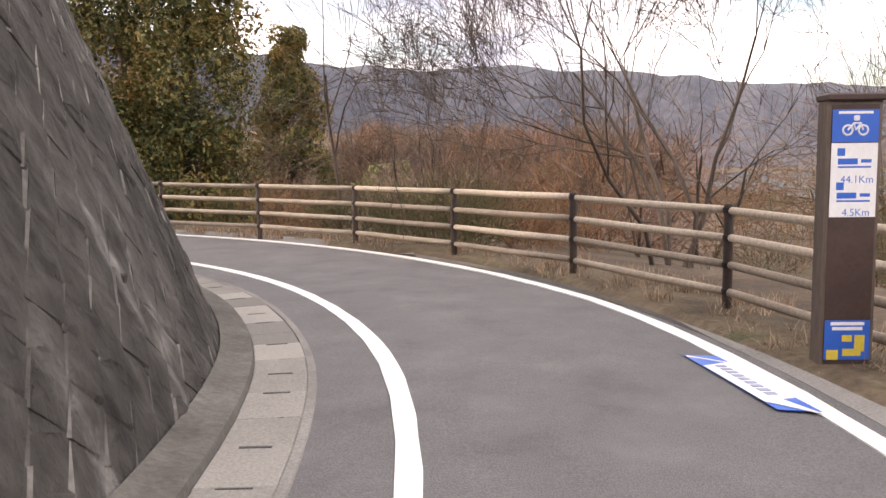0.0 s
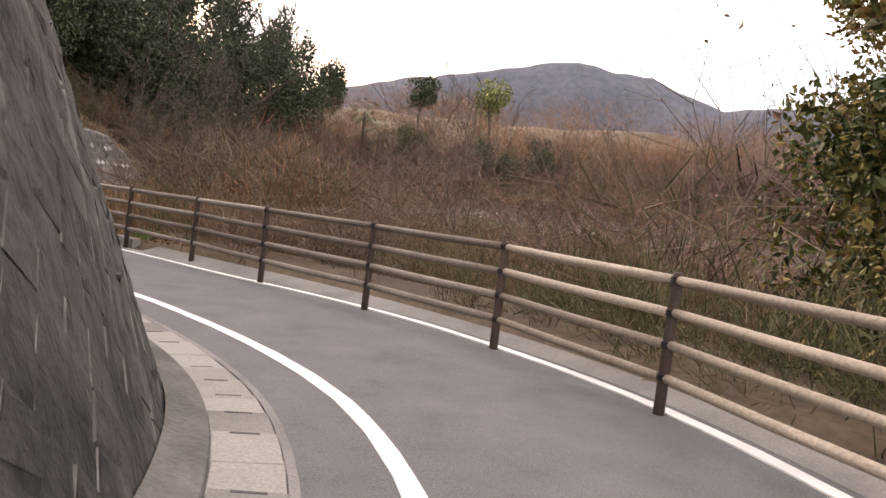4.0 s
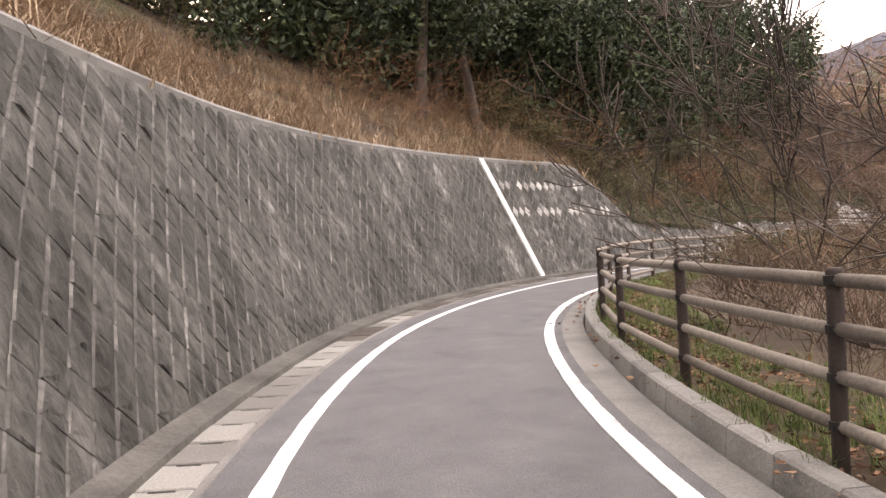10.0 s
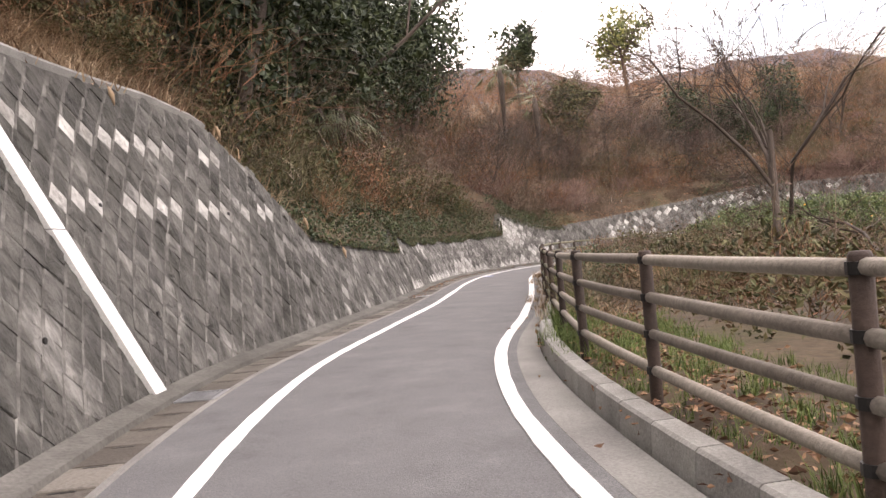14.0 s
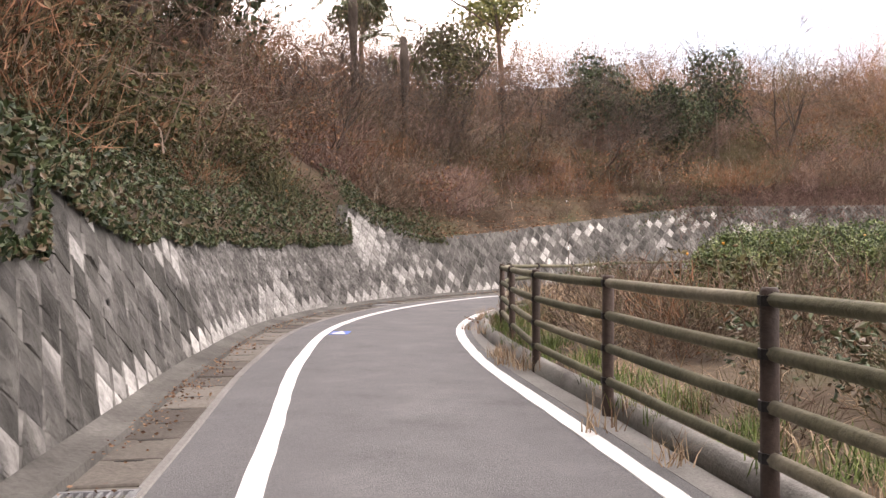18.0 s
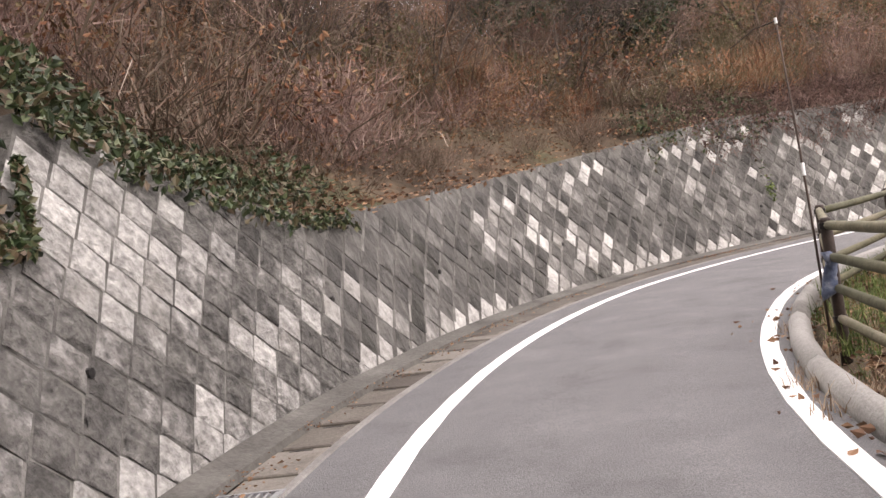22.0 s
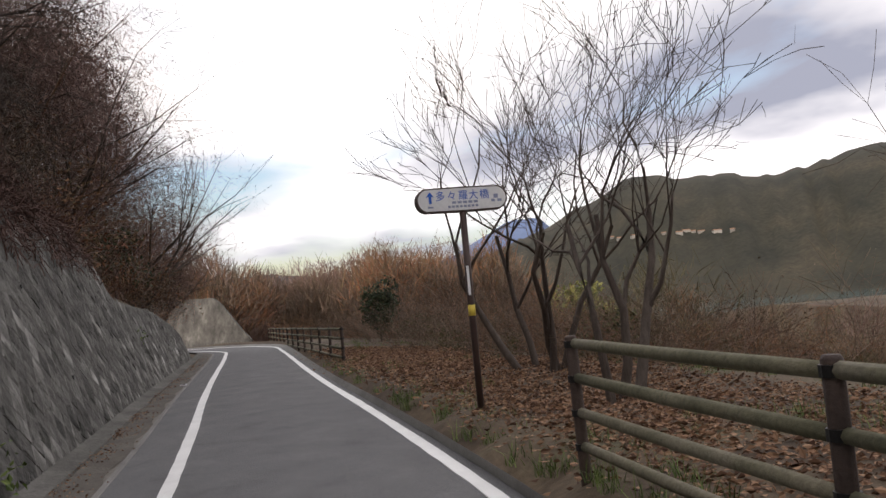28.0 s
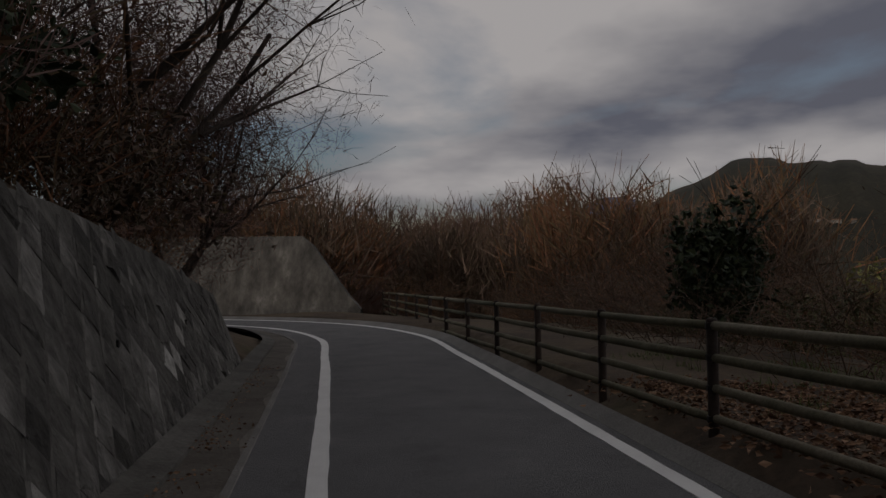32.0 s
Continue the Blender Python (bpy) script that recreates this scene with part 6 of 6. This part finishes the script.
v, f = join([ring_(-.045, 1.43, .028), ring_(.045, 1.43, .028), tube([(-.045, -.0665, 1.43), (-.01, -.0665, 1.47), (.03, -.0665, 1.47), (.045, -.0665, 1.43)], [.006] * 4, 4), tube([(-.01, -.0665, 1.47), (.0, -.0665, 1.43), (.03, -.0665, 1.47)], [.006] * 3, 4), box((-.012, -.07, 1.485), (.022, -.064, 1.515), .004)])
part("cyclist_symbol", v, f, M["signwhite"], panel)
part("caption_bar", *plate((-.10, 1.525), (.10, 1.54), -.0655, .002), M["signwhite"], panel)


def words(text, size, place, turn, mat, parent, name="lettering"):
    cu = bpy.data.curves.new(name, "FONT")
    cu.body, cu.size, cu.extrude, cu.align_x, cu.align_y = text, size, .0012, "CENTER", "CENTER"
    tmp = bpy.data.objects.new(name, cu)
    scene.collection.objects.link(tmp)
    me = bpy.data.meshes.new_from_object(tmp.evaluated_get(bpy.context.evaluated_depsgraph_get()))
    bpy.data.objects.remove(tmp)
    me.materials.clear()
    me.materials.append(mat)
    ob = new(name, me)
    ob.parent, ob.location, ob.rotation_euler = parent, place, turn
    return ob


up = (radians(90), 0, 0)
for z0, text in ((1.15, "44.1Km"), (.955, "4.5Km")):
    words(text, .062, (.02, -.0655, z0 - .01), up, M["signblue"], board)
for z0 in (1.315, 1.115):
    part("symbol", *plate((-.10, z0 - .035), (-.055, z0 + .01), -.0655, .002), M["signblue"], board)
    part("text_bar", *plate((-.095, z0 - .085), (.02, z0 - .05), -.0655, .002), M["signblue"], board)
    part("text_bar", *plate((.04, z0 - .075), (.10, z0 - .055), -.0655, .002), M["signblue"], board)
    part("text_bar", *plate((-.095, z0 - .105), (.10, z0 - .095), -.0655, .002), M["signblue"], board)
part("text_bar", *plate((-.10, .27), (.10, .29), -.0655, .002), M["signwhite"], low)
part("text_bar", *plate((-.09, .24), (.09, .26), -.0655, .002), M["signwhite"], low)
for x, z, a, b in ((-.085, .09, .035, .03), (.03, .105, .055, .022), (.075, .16, .03, .05), (.0, .19, .03, .02)):
    part("island", *plate((x - a, z - b), (x + a, z + b), -.0655, .002), M["signyellow"], low)
part("base", *box((-.22, -.20, -.1), (.22, .20, .012), .01), M["kerb"], post, "concrete base at the foot of the post")

# painted route mark on the asphalt beside the line
mark = thing("route_mark", "blue and white route arrow painted on the asphalt", "road marking", place=tuple(at(14.5, RIGHT(14.5) + .17, .035)))
mark.rotation_euler = (0, 0, heading(14.5))
flat_quad = lambda pts, z: (np.array([(x, y, z + d) for d in (0, .003) for x, y in pts]), np.array([(4, 5, 6, 7), (0, 1, 5, 4), (1, 2, 6, 5), (2, 3, 7, 6), (3, 0, 4, 7)]))
part("field", *flat_quad([(-.60, -.10), (.60, -.10), (.66, .10), (-.54, .10)], .0), M["signblue"], mark)
part("strip", *flat_quad([(-.36, -.10), (.42, -.095), (.36, .095), (-.40, .10)], .004), M["signwhite"], mark)
part("arrowhead", *flat_quad([(-.66, -.085), (-.38, -.01), (-.38, .01), (-.40, .10)], .004), M["signwhite"], mark)
part("arrowhead", *flat_quad([(.40, -.09), (.42, -.09), (.63, .09), (.60, .10)], .004), M["signwhite"], mark)
for x in np.arange(-.28, .33, .075):
    part("text_bar", *flat_quad([(x - .022, -.03), (x + .022, -.03), (x + .026, .03), (x - .018, .03)], .008), M["signpale"], mark)
mark2 = thing("route_mark", "white bird-shaped mark painted by the edge line", "road marking", place=tuple(at(86.6, LEFT(86.6) - .22, .009)))
mark2.rotation_euler = (0, 0, heading(86.6))
part("field", *flat_quad([(-.2, -.13), (.25, -.13), (.25, .13), (-.2, .13)], .0), M["signblue"], mark2)
part("arrowhead", *flat_quad([(-.16, -.10), (.22, -.01), (.22, .01), (-.16, .10)], .004), M["signwhite"], mark2)

# direction sign on a pole
sg = thing("direction_sign", "rounded white direction sign on a brown pole", "road sign", place=(-32.89, 68.05, -.05))
away = math.atan2(67.54 - 68.5, -32.44 + 32.82)
part("pole", *tube([(0, 0, -.3), (0, 0, 1.2), (0, 0, 2.28)], [.038, .038, .038], 10), M["signbrown"], sg, smooth=True)
part("band", *tube([(0, 0, 1.13), (0, 0, 1.25)], [.041, .041], 10), M["signyellow"], sg, "yellow reflective band", True)
part("sticker", *box((-.047, -.014, 1.36), (-.038, .014, 1.68)), M["signwhite"], sg, "white sticker on the pole")
w = np.arange(0, 2 * np.pi, np.pi / 10)
L_, H_ = .52, .14
def pill(l, h, y0, y1):
    side_ = [(np.sign(math.cos(a)) * (l - h) * (abs(math.cos(a)) > 1e-6) + h * math.cos(a), h * math.sin(a)) for a in w]
    v = [(x, y, z) for y in (y0, y1) for x, z in side_] + [(x * .5, y, z * .5) for y in (y0, y1) for x, z in side_]
    n = len(w)
    f = [(i, (i + 1) % n, n + (i + 1) % n, n + i) for i in range(n)]
    f += [(2 * n + i, 2 * n + (i + 1) % n, (i + 1) % n, i) for i in range(n)] + [(n + i, n + (i + 1) % n, 3 * n + (i + 1) % n, 3 * n + i) for i in range(n)]
    f += [(b + i, b + i + 1, b + n - 2 - i, b + n - 1 - i) for b in (2 * n, 3 * n) for i in range(n // 2 - 1)]
    return np.array(v), np.array(f)


rot = np.array(Euler((0, 0, away)).to_matrix())
def facing(v):
    return np.asarray(v) @ rot.T + (0, 0, 2.42)


v, f = pill(L_, H_, -.035, .09)
case = part("case", facing(v), f, M["signbrown"], sg, "dark rim of the sign")
v, f = pill(L_ * .965, H_ * .88, -.040, -.036)
face = part("face", facing(v), f, M["signwhite"], sg, "white face with blue writing")
for ch, x in (("多", -.25), ("々", -.12), ("羅", .01), ("大", .13), ("橋", .255)):
    ob = words(ch, .115, (0, 0, 0), (0, 0, 0), M["signblue"], face, "character")
    ob.matrix_local = Matrix.Translation((0, 0, 2.42)) @ Euler((0, 0, away)).to_matrix().to_4x4() @ Matrix.Translation((x, -.0415, .035)) @ Euler(up).to_matrix().to_4x4()
for lo, hi in [((-.12 + .062 * k, -.048), (-.075 + .062 * k, -.022)) for k in range(5)] + [((-.17 + .045 * k, -.092), (-.14 + .045 * k, -.068)) for k in range(8)] + [((-.395, -.085), (-.335, -.065)), ((.36, -.01), (.41, .035)), ((.33, -.05), (.37, -.02)), ((.40, -.05), (.45, -.02))]:
    v, f = box((lo[0], -.044, lo[1]), (hi[0], -.0405, hi[1]))
    part("text_bar", facing(v), f, M["signpale"], face)
v = np.array([(x, y, z) for y in (-.0405, -.044) for x, z in ((-.412, .035), (-.365, .095), (-.318, .035), (-.365, .05))])
part("arrow", facing(v), [(4, 5, 6, 7), (0, 4, 5, 1), (1, 5, 6, 2), (2, 6, 7, 3), (3, 7, 4, 0)], M["signblue"], face, "blue arrow")
part("arrow_stem", facing(box((-.38, -.044, -.035), (-.35, -.0405, .048))[0]), box((0, 0, 0), (1, 1, 1))[1], M["signblue"], face)

# tall thin rod tied to a fence post, with a cloth
q = np.array((-52.29, 53.15, float(FOOT(95.0))))
rod = thing("fishing_rod", "tall thin dark rod tied upright to a fence post", "rod", place=tuple(q))
part("shaft", *tube([(-.055, 0, .05), (-.06, .01, .9), (-.07, .015, 1.5), (-.095, .02, 2.28)], [.010, .009, .008, .005], 7), M["post"], rod, smooth=True)
part("whip", *tube([(-.095, .02, 2.28), (-.24, .09, 2.26), (-.40, .17, 2.17)], [.006, .005, .004], 4), M["bark"], rod)
part("tip", *tube([(-.095, .02, 2.26), (-.095, .02, 2.30)], [.012, .010], 6), M["signwhite"], rod, "white tip")
part("tag", *tube([(-.065, .013, 1.17), (-.066, .013, 1.26)], [.014, .014], 7), M["signwhite"], rod, "white tag")
u, t_ = np.meshgrid(np.linspace(0, 1, 7), np.linspace(0, 1, 9), indexing="ij")
cv = np.stack([-.05 + .07 * u + .03 * np.sin(t_ * 5 + u * 6), -.05 - .05 * np.sin(u * 3.1) - .02 * np.sin(t_ * 7), .62 - .34 * t_ * (1 - .4 * u)], -1).reshape(-1, 3)
ci, cj = np.meshgrid(np.arange(6), np.arange(8), indexing="ij")
ca = (ci * 9 + cj).ravel()
cloth = fast("cloth", cv + q, np.c_[ca, ca + 9, ca + 10, ca + 1], M["cloth"], True)
cloth.modifiers.new("thick", "SOLIDIFY").thickness = .006
tagged(cloth, "faded blue and white cloth hung on the fence post", "cloth")

# pampas plumes hanging over the wall
for s_, l_ in ((74.6, 1.1), (73.2, 1.0), (68.6, .9), (71.2, .8)):
    b_ = at(s_, WALL(s_) + BATTER * TOP(s_) + .05, TOP(s_))
    o_ = at(s_ + .25, WALL(s_) - .10) - at(s_, WALL(s_) + .3)
    pm = thing("pampas_grass", "dry pampas stem with a pale plume over the wall", "pampas grass", "pampas stems on the wall", place=tuple(b_))
    pts = [o_ * k * .8 + (0, 0, .35 * math.sin(k * 2.6) * l_ - .45 * k * k * l_) for k in (0, .3, .6, .9)]
    part("stem", *tube(pts, [.006, .005, .004, .003], 5), M["straw"], pm)
    part("plume", *tube([pts[-1], pts[-1] * 1.08 + (0, 0, -.08), pts[-1] * 1.14 + (0, 0, -.2)], [.012, .035, .008], 7), M["straw"], pm, "pale feathery plume", True)

# ferns and weeds growing from the wall
for s_, z_, n_ in ((38.9, .62, 60), (106.2, 1.0, 130), (116.0, 1.15, 60), (133, 1.0, 40), (121, .2, 30)):
    c = at(s_, WALL(s_) + BATTER * z_ - .02, z_)
    v, f = leaves(n_, lambda r, n: c + r.normal(0, 1, (n, 3)) * (.06, .06, .13), .07, int(s_))
    tagged(fast("wall_weed", v, f, M["green"]), "small green weed growing from the wall", "weed", kind="stuff")

# hamlet on the far hillside, each house set on the slope
slope = np.array([q.co for q in lake_hill.data.vertices]).reshape(-1, 7, 3)
for k, (a_, e_) in enumerate(((-91.5, 3.3), (-92.2, 3.2), (-92.8, 3.3), (-95.2, 3.25), (-95.8, 3.2), (-96.3, 3.25), (-96.9, 3.15), (-97.6, 3.1), (-98.5, 3.05), (-99.6, 3.0))):
    col = slope[int(round((a_ + 180) * 2))]
    up_ = np.degrees(np.arctan2(col[:, 2], np.hypot(col[:, 0] + 25, col[:, 1] - 45)))
    q = [np.interp(e_, up_, col[:, c]) for c in range(3)]
    hs = thing("far_house", "small pale house on the wooded hillside", "house", "houses of the hamlet", place=tuple(q))
    hs.rotation_euler = (0, 0, math.radians(a_) + .2 * (k % 3))
    w_ = 1.5 + .6 * (k % 3)
    part("wall", *box((-w_, -1.6, -1.6), (w_, 1.6, .9)), M["kerb"] if k % 3 else M["concrete"], hs)
    part("roof", np.array([(-w_ - .3, -1.9, .9), (w_ + .3, -1.9, .9), (w_ + .3, 1.9, .9), (-w_ - .3, 1.9, .9), (-w_, 0, 1.6), (w_, 0, 1.6)]), [(0, 1, 5, 4), (2, 3, 4, 5), (0, 3, 2, 1)], M["litter"], hs, "russet tiled roof")

# second wall beyond the bend
w0, w1 = np.array((-1.3, 83.2)), np.array((-2.6, 92.0))
t_ = np.linspace(0, 1, 22)
base_ = w0 + (w1 - w0) * t_[:, None]
back = np.array((.98, .15))
hh = np.interp(t_, [0, .05, .22, 1], [.15, .6, 2.5, 2.6])
rows = [np.c_[base_, 0 * t_ - .2], np.c_[base_ + back * (.4 * hh)[:, None], hh], np.c_[base_ + back * (.4 * hh + .3)[:, None], hh], np.c_[base_ + back * (.4 * hh + .3)[:, None], hh * 0 - .2]]
v = np.stack(rows, 1)
i_, j_ = np.meshgrid(np.arange(21), np.arange(3), indexing="ij")
a_ = (i_ * 4 + j_).ravel()
wall2 = fast("wall_beyond_bend", v.reshape(-1, 3), np.c_[a_, a_ + 1, a_ + 5, a_ + 4], M["mortar"])
tagged(wall2, "pale sprayed-concrete wall beyond the bend", "retaining wall", kind="structure")
